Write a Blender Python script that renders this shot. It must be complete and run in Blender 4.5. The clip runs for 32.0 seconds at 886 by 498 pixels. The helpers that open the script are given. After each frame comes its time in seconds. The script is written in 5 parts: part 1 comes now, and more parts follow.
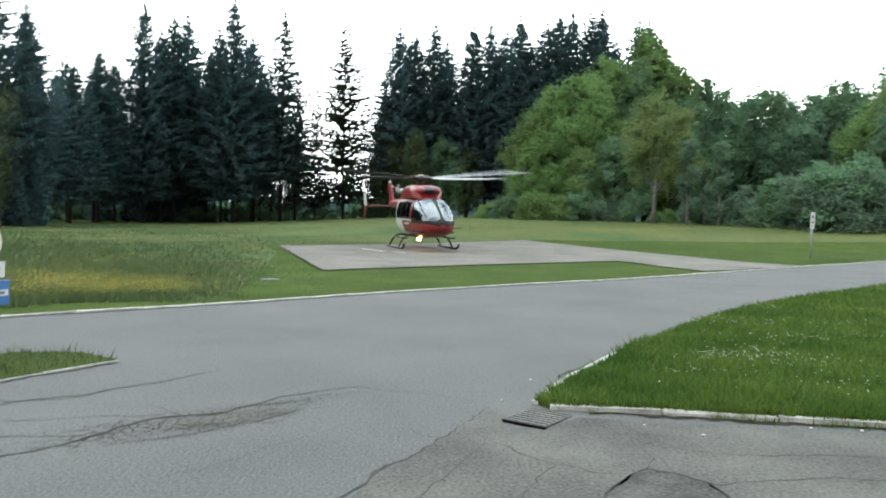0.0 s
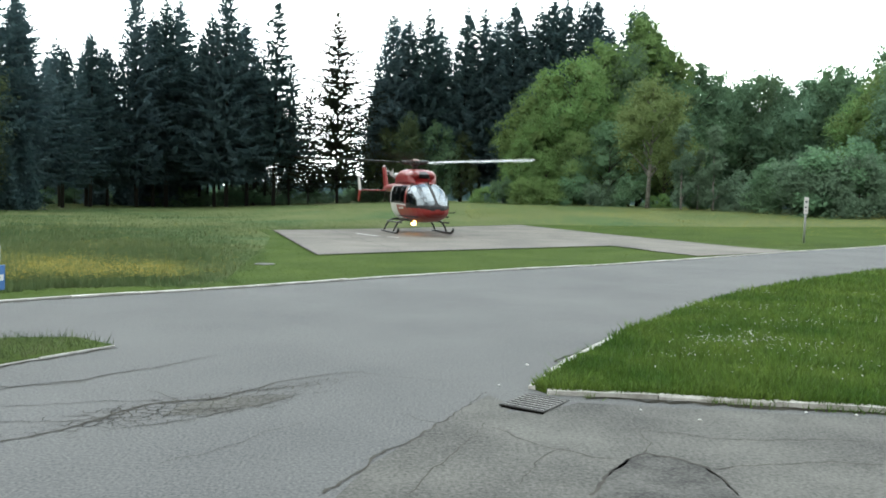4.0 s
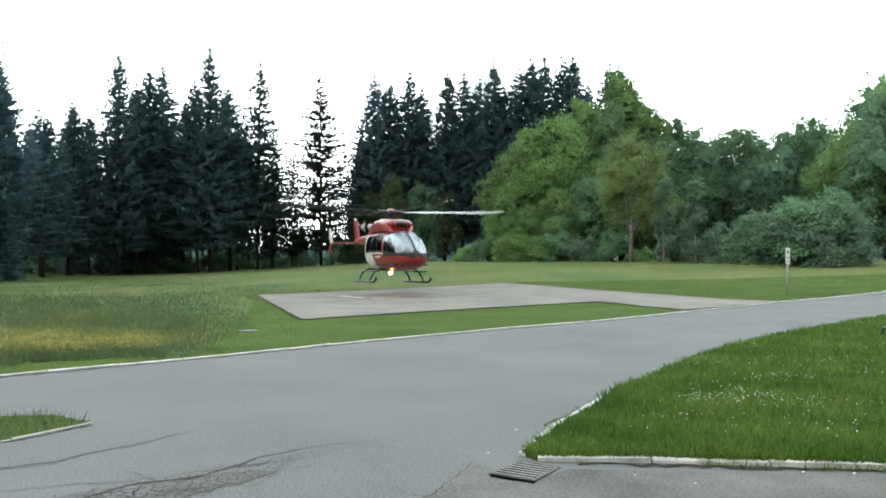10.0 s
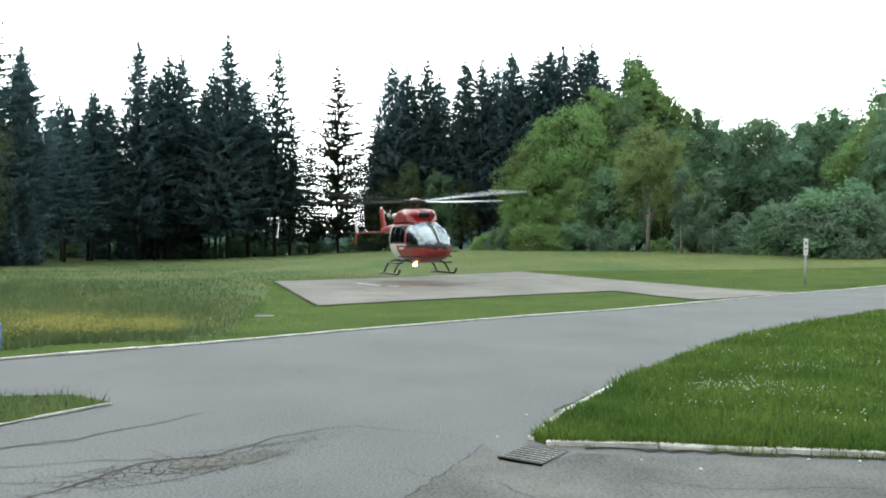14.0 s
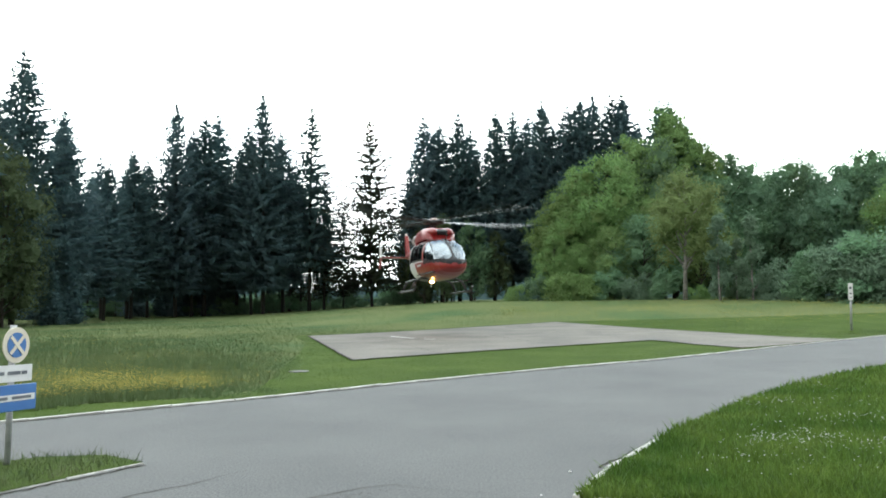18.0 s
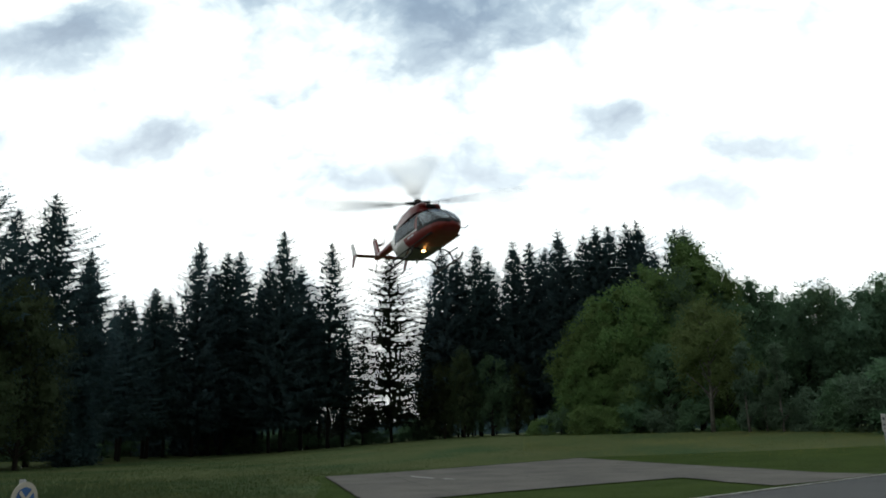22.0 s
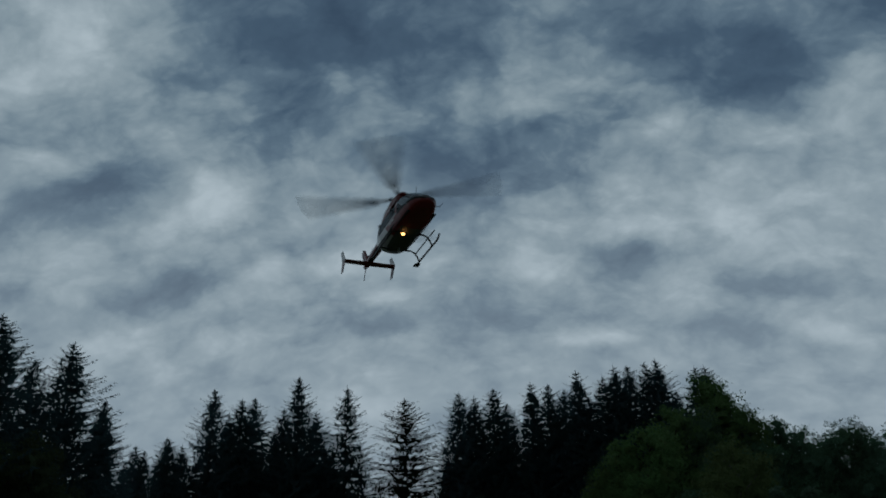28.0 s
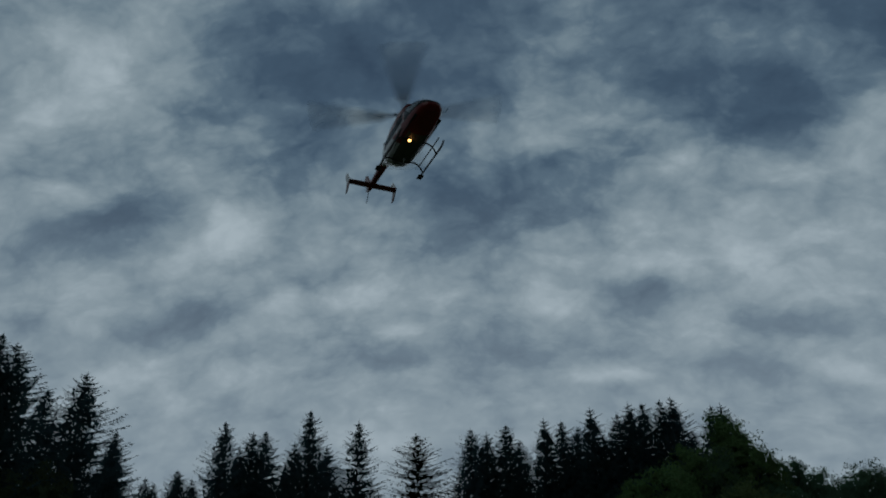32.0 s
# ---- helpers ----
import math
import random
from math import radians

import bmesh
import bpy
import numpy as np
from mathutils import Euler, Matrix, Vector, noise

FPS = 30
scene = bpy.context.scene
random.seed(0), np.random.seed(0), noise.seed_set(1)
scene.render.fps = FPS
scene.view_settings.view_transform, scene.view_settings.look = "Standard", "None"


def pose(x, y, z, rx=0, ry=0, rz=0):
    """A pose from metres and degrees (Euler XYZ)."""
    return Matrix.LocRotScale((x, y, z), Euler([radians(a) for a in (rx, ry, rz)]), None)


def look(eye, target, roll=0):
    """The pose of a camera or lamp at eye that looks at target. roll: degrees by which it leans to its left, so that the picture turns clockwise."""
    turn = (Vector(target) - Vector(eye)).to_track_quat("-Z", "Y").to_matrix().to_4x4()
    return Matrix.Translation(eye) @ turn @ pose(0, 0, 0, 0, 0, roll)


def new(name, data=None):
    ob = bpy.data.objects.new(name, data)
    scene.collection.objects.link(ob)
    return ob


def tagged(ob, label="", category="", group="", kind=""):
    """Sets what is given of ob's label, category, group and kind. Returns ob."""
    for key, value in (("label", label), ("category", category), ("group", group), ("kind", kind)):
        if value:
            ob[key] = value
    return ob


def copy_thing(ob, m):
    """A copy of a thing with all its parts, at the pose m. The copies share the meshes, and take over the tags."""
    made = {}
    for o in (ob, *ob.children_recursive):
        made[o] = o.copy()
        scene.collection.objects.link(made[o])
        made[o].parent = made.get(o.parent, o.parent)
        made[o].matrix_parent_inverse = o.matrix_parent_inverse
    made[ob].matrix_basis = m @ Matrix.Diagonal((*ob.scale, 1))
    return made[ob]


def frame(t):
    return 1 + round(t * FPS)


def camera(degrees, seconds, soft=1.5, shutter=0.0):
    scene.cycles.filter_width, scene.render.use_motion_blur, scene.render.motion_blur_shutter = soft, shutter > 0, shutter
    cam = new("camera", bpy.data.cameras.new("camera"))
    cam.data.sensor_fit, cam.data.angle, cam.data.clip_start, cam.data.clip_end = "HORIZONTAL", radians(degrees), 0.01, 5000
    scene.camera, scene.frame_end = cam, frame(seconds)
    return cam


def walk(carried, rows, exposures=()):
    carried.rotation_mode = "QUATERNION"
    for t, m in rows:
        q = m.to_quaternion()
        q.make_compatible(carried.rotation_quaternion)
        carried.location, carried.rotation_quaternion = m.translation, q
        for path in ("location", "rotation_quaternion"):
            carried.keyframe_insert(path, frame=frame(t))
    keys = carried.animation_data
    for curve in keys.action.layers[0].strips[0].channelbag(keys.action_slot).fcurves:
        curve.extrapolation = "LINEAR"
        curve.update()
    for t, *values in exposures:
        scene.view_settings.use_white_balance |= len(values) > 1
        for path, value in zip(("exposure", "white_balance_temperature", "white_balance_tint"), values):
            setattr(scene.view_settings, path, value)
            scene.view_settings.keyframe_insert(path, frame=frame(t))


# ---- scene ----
cam = camera(58.759, 32.0, soft=1.8, shutter=0.36)


def aim(x, y, z, turn, tilt, lean):
    """The pose of a hand-held camera: degrees clockwise from north, up, and picture lean."""
    a, b = radians(turn), radians(tilt)
    eye = Vector((x, y, z))
    return look(eye, eye + Vector((math.sin(a) * math.cos(b), math.cos(a) * math.cos(b), math.sin(b))), lean)


walk(cam, [
    (0, aim(0.000, -0.090, 1.567, 0.000, -2.486, 1.308)),
    (0.5, aim(0.001, -0.070, 1.555, 2.260, -1.389, -1.342)),
    (1, aim(0.009, -0.080, 1.580, 2.389, -2.957, -0.754)),
    (1.5, aim(-0.001, -0.105, 1.575, 3.056, -3.345, 0.272)),
    (2, aim(0.003, -0.098, 1.576, 2.160, -2.366, 2.337)),
    (2.5, aim(-0.008, -0.091, 1.571, 1.994, -2.680, 0.879)),
    (3, aim(-0.019, -0.083, 1.572, 0.666, -3.463, 1.656)),
    (3.5, aim(-0.028, -0.098, 1.576, 0.589, -3.699, 1.530)),
    (5.5, aim(-0.037, -0.048, 1.569, 0.368, -2.971, 0.920)),
    (6, aim(-0.034, -0.052, 1.568, 0.624, -2.794, 0.613)),
    (6.5, aim(-0.026, -0.056, 1.577, 1.375, -2.438, 0.692)),
    (7, aim(-0.016, -0.057, 1.579, 0.987, -2.769, 0.606)),
    (7.5, aim(-0.030, -0.005, 1.570, 0.265, -2.959, 1.043)),
    (8, aim(-0.015, 0.053, 1.553, 1.290, -1.896, 1.193)),
    (8.5, aim(-0.024, -0.060, 1.620, 1.287, -0.444, 1.068)),
    (9, aim(-0.034, -0.042, 1.622, 1.448, 0.418, -0.190)),
    (9.5, aim(-0.067, -0.046, 1.618, 2.168, 2.250, -0.798)),
    (10, aim(-0.015, -0.000, 1.619, 1.514, 0.686, -0.167)),
    (10.5, aim(0.005, -0.000, 1.606, 1.626, 0.574, -0.439)),
    (11, aim(0.005, -0.026, 1.608, 0.447, 0.666, -1.215)),
    (11.5, aim(0.012, 0.005, 1.603, -0.242, 0.830, -0.516)),
    (12, aim(-0.008, -0.051, 1.617, -0.092, 0.737, -0.814)),
    (12.5, aim(-0.002, -0.036, 1.610, -0.410, 0.671, -0.879)),
    (13, aim(0.009, -0.069, 1.613, -0.337, 0.998, 0.327)),
    (13.5, aim(0.032, -0.078, 1.615, 0.414, 1.004, 0.058)),
    (14, aim(0.025, -0.098, 1.604, 0.297, -0.156, 0.316)),
    (14.5, aim(0.034, -0.077, 1.603, -0.448, -1.244, 1.153)),
    (16.5, aim(-0.005, -0.029, 1.600, -1.699, -0.659, 0.760)),
    (17, aim(-0.002, 0.014, 1.596, -2.006, 1.046, 0.909)),
    (17.5, aim(-0.017, 0.034, 1.607, -2.497, 2.701, 0.263)),
    (18, aim(0.002, 0.062, 1.593, -2.113, 3.641, -0.737)),
    (18.5, aim(0.028, -0.006, 1.646, -2.242, 4.601, -0.109)),
    (19, aim(-0.010, -0.032, 1.690, -2.782, 7.196, -1.169)),
    (19.5, aim(-0.025, -0.052, 1.713, -3.382, 6.500, -0.377)),
    (20, aim(0.033, -0.058, 1.720, -3.205, 9.223, -1.224)),
    (20.5, aim(0.027, -0.060, 1.718, -3.380, 9.600, -1.181)),
    (21, aim(-0.025, -0.048, 1.747, -2.979, 11.530, -0.584)),
    (21.5, aim(0.035, -0.043, 1.750, -3.248, 13.372, -1.780)),
    (22, aim(0.094, -0.025, 1.728, -3.353, 13.176, -1.512)),
    (22.5, aim(0.081, 0.023, 1.746, -3.893, 13.807, -1.664)),
    (23, aim(0.040, 0.090, 1.698, -3.929, 14.433, -1.769)),
    (23.5, aim(0.023, 0.130, 1.673, -4.122, 15.850, -1.734)),
    (24, aim(0.009, 0.147, 1.661, -3.692, 16.784, -2.123)),
    (24.5, aim(-0.000, 0.154, 1.659, -3.796, 17.242, -2.531)),
    (25, aim(-0.005, 0.141, 1.667, -3.869, 17.699, -0.046)),
    (25.5, aim(0.001, 0.149, 1.676, -4.570, 19.120, -0.391)),
    (27.5, aim(-0.015, 0.060, 1.695, -3.867, 20.058, -1.835)),
    (28, aim(-0.014, 0.064, 1.702, -4.115, 23.616, -2.355)),
    (28.5, aim(-0.025, 0.037, 1.707, -4.194, 23.418, -1.970)),
    (29, aim(-0.021, 0.058, 1.711, -4.987, 24.457, -1.632)),
    (29.5, aim(-0.006, 0.076, 1.716, -4.999, 25.583, -1.486)),
    (30, aim(-0.003, 0.068, 1.720, -4.567, 25.671, -1.427)),
    (30.5, aim(-0.001, 0.089, 1.715, -4.512, 25.872, -0.944)),
    (31, aim(0.009, 0.131, 1.710, -5.059, 25.721, -1.569)),
    (31.5, aim(0.008, 0.132, 1.703, -5.104, 25.693, -2.377)),
    (32, aim(0.015, 0.154, 1.705, -5.143, 26.149, -1.380)),
], exposures=[(0, 0.05, 6380, 6), (3, 0.07, 6380, 6), (6, 0.14, 6380, 6), (18, 0.16, 6380, 6), (19, -0.1, 6380, 6), (20, -0.52, 6380, 6), (21, -1.28, 6380, 6), (22, -2.08, 6380, 6), (23, -2.7, 6190, 5), (24, -3.24, 5840, 4), (25, -3.68, 5640, 2), (25.5, -3.83, 5540, 1), (28, -4.18, 5340, 0), (32, -4.33, 5340, 0)])

# ---- world, sun ----
SUN_EL, SUN_AZ = 36.0, -145.0


def make_world():
    w = bpy.data.worlds.new("overcast_sky")
    w.use_nodes = True
    scene.world = w
    nt = w.node_tree
    n, l = nt.nodes, nt.links
    n.clear()
    out = n.new("ShaderNodeOutputWorld")
    sky = n.new("ShaderNodeTexSky")
    sky.sky_type, sky.sun_disc = "NISHITA", False
    sky.sun_elevation, sky.sun_rotation = radians(SUN_EL), radians(SUN_AZ)
    sky.air_density, sky.dust_density = 1.0, 2.0
    blue = n.new("ShaderNodeBackground")
    blue.inputs["Strength"].default_value = 0.12
    l.new(sky.outputs[0], blue.inputs["Color"])

    def math_node(op, a, b=None):
        m = n.new("ShaderNodeMath")
        m.operation = op
        for k, v in enumerate((a, b)):
            if v is None:
                continue
            if isinstance(v, (int, float)):
                m.inputs[k].default_value = v
            else:
                l.new(v, m.inputs[k])
        return m.outputs[0]

    tc = n.new("ShaderNodeTexCoord")
    sep = n.new("ShaderNodeSeparateXYZ")
    l.new(tc.outputs["Generated"], sep.inputs[0])
    up = math_node("ADD", math_node("MAXIMUM", sep.outputs["Z"], 0.0), 0.7)
    comb = n.new("ShaderNodeCombineXYZ")
    l.new(math_node("DIVIDE", sep.outputs["X"], up), comb.inputs["X"])
    l.new(math_node("DIVIDE", sep.outputs["Y"], up), comb.inputs["Y"])

    def vec(op, a, b):
        m = n.new("ShaderNodeVectorMath")
        m.operation = op
        for k, v in enumerate((a, b)):
            if isinstance(v, tuple):
                m.inputs[k].default_value = v
            elif v is not None:
                l.new(v, m.inputs[k])
        return m

    # the clouds lie in long flat rolls across the view
    flat = vec("MULTIPLY", comb.outputs[0], (1.0, 1.3, 1.0))

    def cloud_noise(scale, detail, rough, distortion=0.0):
        t = n.new("ShaderNodeTexNoise")
        for key, v in (("Scale", scale), ("Detail", detail), ("Roughness", rough), ("Distortion", distortion)):
            t.inputs[key].default_value = v
        l.new(flat.outputs[0], t.inputs["Vector"])
        return t

    # ragged edges: the plan of the cloud layer is warped by noise
    warp = cloud_noise(9.0, 6, 0.55)
    ragged = vec("ADD", comb.outputs[0], vec("SCALE", vec("SUBTRACT", warp.outputs["Color"], (0.5, 0.5, 0.5)).outputs[0], None).outputs[0])
    ragged.inputs[1].links[0].from_node.inputs["Scale"].default_value = 0.055
    rolled = vec("MULTIPLY", ragged.outputs[0], (1.0, 1.35, 1.0))
    banks = cloud_noise(3.8, 5, 0.5)
    billow = cloud_noise(12.0, 12, 0.60, 0.0)
    l.new(rolled.outputs[0], billow.inputs["Vector"])
    # rounded heads of the cloud, ragged by the same noise
    puff = n.new("ShaderNodeTexVoronoi")
    puff.feature = "SMOOTH_F1"
    for key, v in (("Scale", 15.0), ("Detail", 3.0), ("Roughness", 0.6), ("Smoothness", 0.4)):
        puff.inputs[key].default_value = v
    l.new(rolled.outputs[0], puff.inputs["Vector"])
    mixv = math_node("ADD", math_node("ADD", math_node("MULTIPLY", banks.outputs["Fac"], 0.12), 0.480), math_node("MULTIPLY", billow.outputs["Fac"], 0.26))
    mixv = math_node("SUBTRACT", mixv, math_node("MULTIPLY", puff.outputs["Distance"], 0.11))
    for (x, y, rx, ry, amount) in CLOUD_DARK + CLOUD_BRIGHT:
        d = vec("MULTIPLY", vec("SUBTRACT", ragged.outputs[0], (x, y, 0.0)).outputs[0], (1 / rx, 1 / ry, 0.0))
        length = vec("LENGTH", d.outputs[0], None).outputs["Value"]
        g = n.new("ShaderNodeMapRange")
        g.interpolation_type = "SMOOTHSTEP"
        l.new(length, g.inputs["Value"])
        g.inputs["From Min"].default_value, g.inputs["From Max"].default_value = 0.1, 1.6
        g.inputs["To Min"].default_value, g.inputs["To Max"].default_value = amount * 1.3, 0.0
        mixv = math_node("ADD", mixv, g.outputs["Result"])
    mixv = math_node("ADD", math_node("MULTIPLY", math_node("SUBTRACT", mixv, 0.5), 1.5), 0.5)
    ramp = n.new("ShaderNodeValToRGB")
    cr = ramp.color_ramp
    cr.elements[0].position, cr.elements[0].color = 0.10, (0.17, 0.24, 0.36, 1)
    cr.elements[1].position, cr.elements[1].color = 0.78, (2.2, 2.16, 2.06, 1)
    for at_, color in ((0.33, (0.33, 0.44, 0.58, 1)), (0.44, (0.58, 0.71, 0.83, 1)), (0.52, (0.95, 1.06, 1.11, 1)), (0.62, (1.38, 1.44, 1.42, 1))):
        e = cr.elements.new(at_)
        e.color = color
    l.new(mixv, ramp.inputs["Fac"])
    # a paler veil low over the woods
    veil = n.new("ShaderNodeMixRGB")
    veil.inputs["Color2"].default_value = (1.75, 1.74, 1.72, 1)
    fac = math_node("MULTIPLY", math_node("MAXIMUM", math_node("SUBTRACT", 1.0, math_node("MULTIPLY", math_node("ABSOLUTE", sep.outputs["Z"]), 1.9)), 0.0), 0.68)
    l.new(fac, veil.inputs["Fac"])
    l.new(ramp.outputs["Color"], veil.inputs["Color1"])
    cloud = n.new("ShaderNodeBackground")
    # the evening sky is brighter ahead, where the sun stands behind the cloud, and dims smoothly towards the back
    toward = vec("DOT_PRODUCT", tc.outputs["Generated"], (0.0, 0.966, 0.259)).outputs["Value"]
    ahead = n.new("ShaderNodeMapRange")
    ahead.interpolation_type = "SMOOTHSTEP"
    l.new(toward, ahead.inputs["Value"])
    ahead.inputs["From Min"].default_value, ahead.inputs["From Max"].default_value = -0.05, 0.80
    ahead.inputs["To Min"].default_value, ahead.inputs["To Max"].default_value = CLOUD_BACK, CLOUD_AHEAD
    l.new(ahead.outputs["Result"], cloud.inputs["Strength"])
    l.new(veil.outputs[0], cloud.inputs["Color"])
    mix = n.new("ShaderNodeMixShader")
    mix.inputs["Fac"].default_value = 0.93
    l.new(blue.outputs[0], mix.inputs[1])
    l.new(cloud.outputs[0], mix.inputs[2])
    l.new(mix.outputs[0], out.inputs["Surface"])


CLOUD_BACK, CLOUD_AHEAD = 0.8, 4.2
# banks of the cloud layer: place, half width, half depth, darker (-) or brighter (+)
CLOUD_DARK = [(0.075, 0.535, 0.34, 0.10, -0.085), (-0.154, 0.573, 0.098, 0.067, -0.11), (-0.029, 0.732, 0.114, 0.054, -0.13), (-0.037, 0.617, 0.049, 0.058, -0.06), (0.248, 0.629, 0.084, 0.049, -0.13), (0.345, 0.535, 0.08, 0.06, -0.08), (-0.427, 0.68, 0.084, 0.032, -0.12), (-0.381, 0.815, 0.086, 0.028, -0.11), (0.162, 0.849, 0.047, 0.023, -0.1), (0.338, 0.875, 0.068, 0.021, -0.09), (0.003, 0.939, 0.105, 0.038, -0.07), (-0.144, 0.933, 0.042, 0.019, -0.08), (-0.533, 0.757, 0.024, 0.016, -0.08), (0.105, 0.68, 0.045, 0.031, -0.06), (-0.225, 0.662, 0.061, 0.044, -0.06), (0.269, 0.947, 0.058, 0.021, -0.05), (-0.418, 0.597, 0.053, 0.024, -0.04)]
CLOUD_BRIGHT = [(-0.345, 0.536, 0.07, 0.054, 0.035), (-0.292, 0.732, 0.044, 0.028, 0.11), (0.045, 0.595, 0.035, 0.045, 0.04), (0.058, 0.666, 0.028, 0.021, 0.05), (0.265, 0.794, 0.148, 0.057, 0.06), (-0.175, 0.827, 0.045, 0.022, 0.08), (-0.464, 0.862, 0.074, 0.024, 0.09), (-0.138, 0.889, 0.024, 0.013, 0.1), (0.122, 0.971, 0.045, 0.015, 0.1), (-0.259, 0.819, 0.032, 0.017, 0.06), (0.399, 0.934, 0.045, 0.015, 0.11), (-0.154, 1.051, 0.098, 0.042, 0.06), (-0.42, 0.536, 0.027, 0.033, 0.02), (-0.314, 0.903, 0.06, 0.017, 0.05), (0.047, 0.86, 0.059, 0.017, 0.05), (-0.415, 0.915, 0.026, 0.03, 0.06)]
make_world()

sun_data = bpy.data.lights.new("sun", "SUN")
sun_data.energy, sun_data.angle, sun_data.color = 1.25, radians(20), (1.0, 0.95, 0.88)
sun = new("sun", sun_data)
el, az = radians(SUN_EL), radians(SUN_AZ)
sun.matrix_world = look((40 * math.sin(az) * math.cos(el), 40 * math.cos(az) * math.cos(el), 40 * math.sin(el)), (0, 0, 0))

# ---- materials ----
def surface(name, a, b, rough=0.8, scale=1.0, fine=30.0, bump=0.1, metal=0.0, spec=0.5, island=0.0, c=None, coat=0.0, third=None, broad=0.65, own_tint=True):
    """Two colours mixed by broad and fine noise at real size, with grain in the relief; island: tint from piece to piece."""
    m = bpy.data.materials.new(name)
    m.use_nodes = True
    nt = m.node_tree
    n, l = nt.nodes, nt.links
    p = n["Principled BSDF"]
    p.inputs["Roughness"].default_value = rough
    p.inputs["Metallic"].default_value = metal
    p.inputs["Specular IOR Level"].default_value = spec
    p.inputs["Coat Weight"].default_value = coat
    geo = n.new("ShaderNodeNewGeometry")
    big = n.new("ShaderNodeTexNoise")
    big.inputs["Scale"].default_value = scale
    big.inputs["Detail"].default_value = 4
    small = n.new("ShaderNodeTexNoise")
    small.inputs["Scale"].default_value = fine
    small.inputs["Detail"].default_value = 5
    small.inputs["Roughness"].default_value = 0.65
    tc = n.new("ShaderNodeTexCoord")
    src = geo.outputs["Position"] if third == "world" else tc.outputs["Object"]
    l.new(src, big.inputs["Vector"])
    l.new(src, small.inputs["Vector"])
    fac = n.new("ShaderNodeMath")
    fac.operation = "MULTIPLY_ADD"
    l.new(big.outputs["Fac"], fac.inputs[0])
    fac.inputs[1].default_value = broad
    half = n.new("ShaderNodeMath")
    half.operation = "MULTIPLY"
    half.inputs[1].default_value = 1 - broad
    l.new(small.outputs["Fac"], half.inputs[0])
    l.new(half.outputs[0], fac.inputs[2])
    ramp = n.new("ShaderNodeValToRGB")
    ramp.color_ramp.elements[0].position, ramp.color_ramp.elements[0].color = 0.36, (*a, 1)
    ramp.color_ramp.elements[1].position, ramp.color_ramp.elements[1].color = 0.64, (*b, 1)
    if c:
        e = ramp.color_ramp.elements.new(0.5)
        e.color = (*c, 1)
    l.new(fac.outputs[0], ramp.inputs["Fac"])
    col = ramp.outputs["Color"]
    if island:
        hsv = n.new("ShaderNodeHueSaturation")
        mul = n.new("ShaderNodeMath")
        mul.operation = "MULTIPLY_ADD"
        l.new(geo.outputs["Random Per Island"], mul.inputs[0])
        mul.inputs[1].default_value = island
        mul.inputs[2].default_value = 1.0 - island / 2
        l.new(mul.outputs[0], hsv.inputs["Value"])
        l.new(col, hsv.inputs["Color"])
        col = hsv.outputs["Color"]
    if island and own_tint:
        info = n.new("ShaderNodeObjectInfo")
        hue = n.new("ShaderNodeMath")
        hue.operation = "MULTIPLY_ADD"
        l.new(info.outputs["Random"], hue.inputs[0])
        hue.inputs[1].default_value = 0.03
        hue.inputs[2].default_value = 0.487
        l.new(hue.outputs[0], hsv.inputs["Hue"])
        own = n.new("ShaderNodeMath")
        own.operation = "MULTIPLY_ADD"
        l.new(info.outputs["Random"], own.inputs[0])
        own.inputs[1].default_value = 0.36
        own.inputs[2].default_value = 0.84
        both = n.new("ShaderNodeMath")
        both.operation = "MULTIPLY"
        l.new(own.outputs[0], both.inputs[0])
        l.new(mul.outputs[0], both.inputs[1])
        l.new(both.outputs[0], hsv.inputs["Value"])
    l.new(col, p.inputs["Base Color"])
    if bump:
        b_ = n.new("ShaderNodeBump")
        b_.inputs["Strength"].default_value = bump
        b_.inputs["Distance"].default_value = 0.02
        l.new(small.outputs["Fac"], b_.inputs["Height"])
        l.new(b_.outputs[0], p.inputs["Normal"])
    return m


def glow(name, color, strength):
    m = bpy.data.materials.new(name)
    m.use_nodes = True
    p = m.node_tree.nodes["Principled BSDF"]
    p.inputs["Base Color"].default_value = (*color, 1)
    p.inputs["Emission Color"].default_value = (*color, 1)
    p.inputs["Emission Strength"].default_value = strength
    return m


def leafy(name, a, b, thin=0.35, island=0.5, scale=0.6, crown=0.0, own_tint=True):
    """Foliage that lets some light through."""
    m = surface(name, a, b, 0.75, scale, 9.0, 0.0, spec=0.08, island=island, own_tint=own_tint)
    n, l = m.node_tree.nodes, m.node_tree.links
    p = n["Principled BSDF"]
    src = p.inputs["Base Color"].links[0].from_socket
    tr = n.new("ShaderNodeBsdfTranslucent")
    l.new(src, tr.inputs["Color"])
    mix = n.new("ShaderNodeMixShader")
    mix.inputs["Fac"].default_value = thin
    l.new(p.outputs[0], mix.inputs[1])
    l.new(tr.outputs[0], mix.inputs[2])
    l.new(mix.outputs[0], n["Material Output"].inputs["Surface"])
    if crown:
        # leaves of a crown take the light of the sky above together, not each by its own tilt
        geo = n.new("ShaderNodeNewGeometry")
        lift = n.new("ShaderNodeVectorMath")
        lift.operation = "ADD"
        lift.inputs[1].default_value = (0, 0, crown)
        l.new(geo.outputs["Normal"], lift.inputs[0])
        unit = n.new("ShaderNodeVectorMath")
        unit.operation = "NORMALIZE"
        l.new(lift.outputs[0], unit.inputs[0])
        l.new(unit.outputs[0], p.inputs["Normal"])
    return m


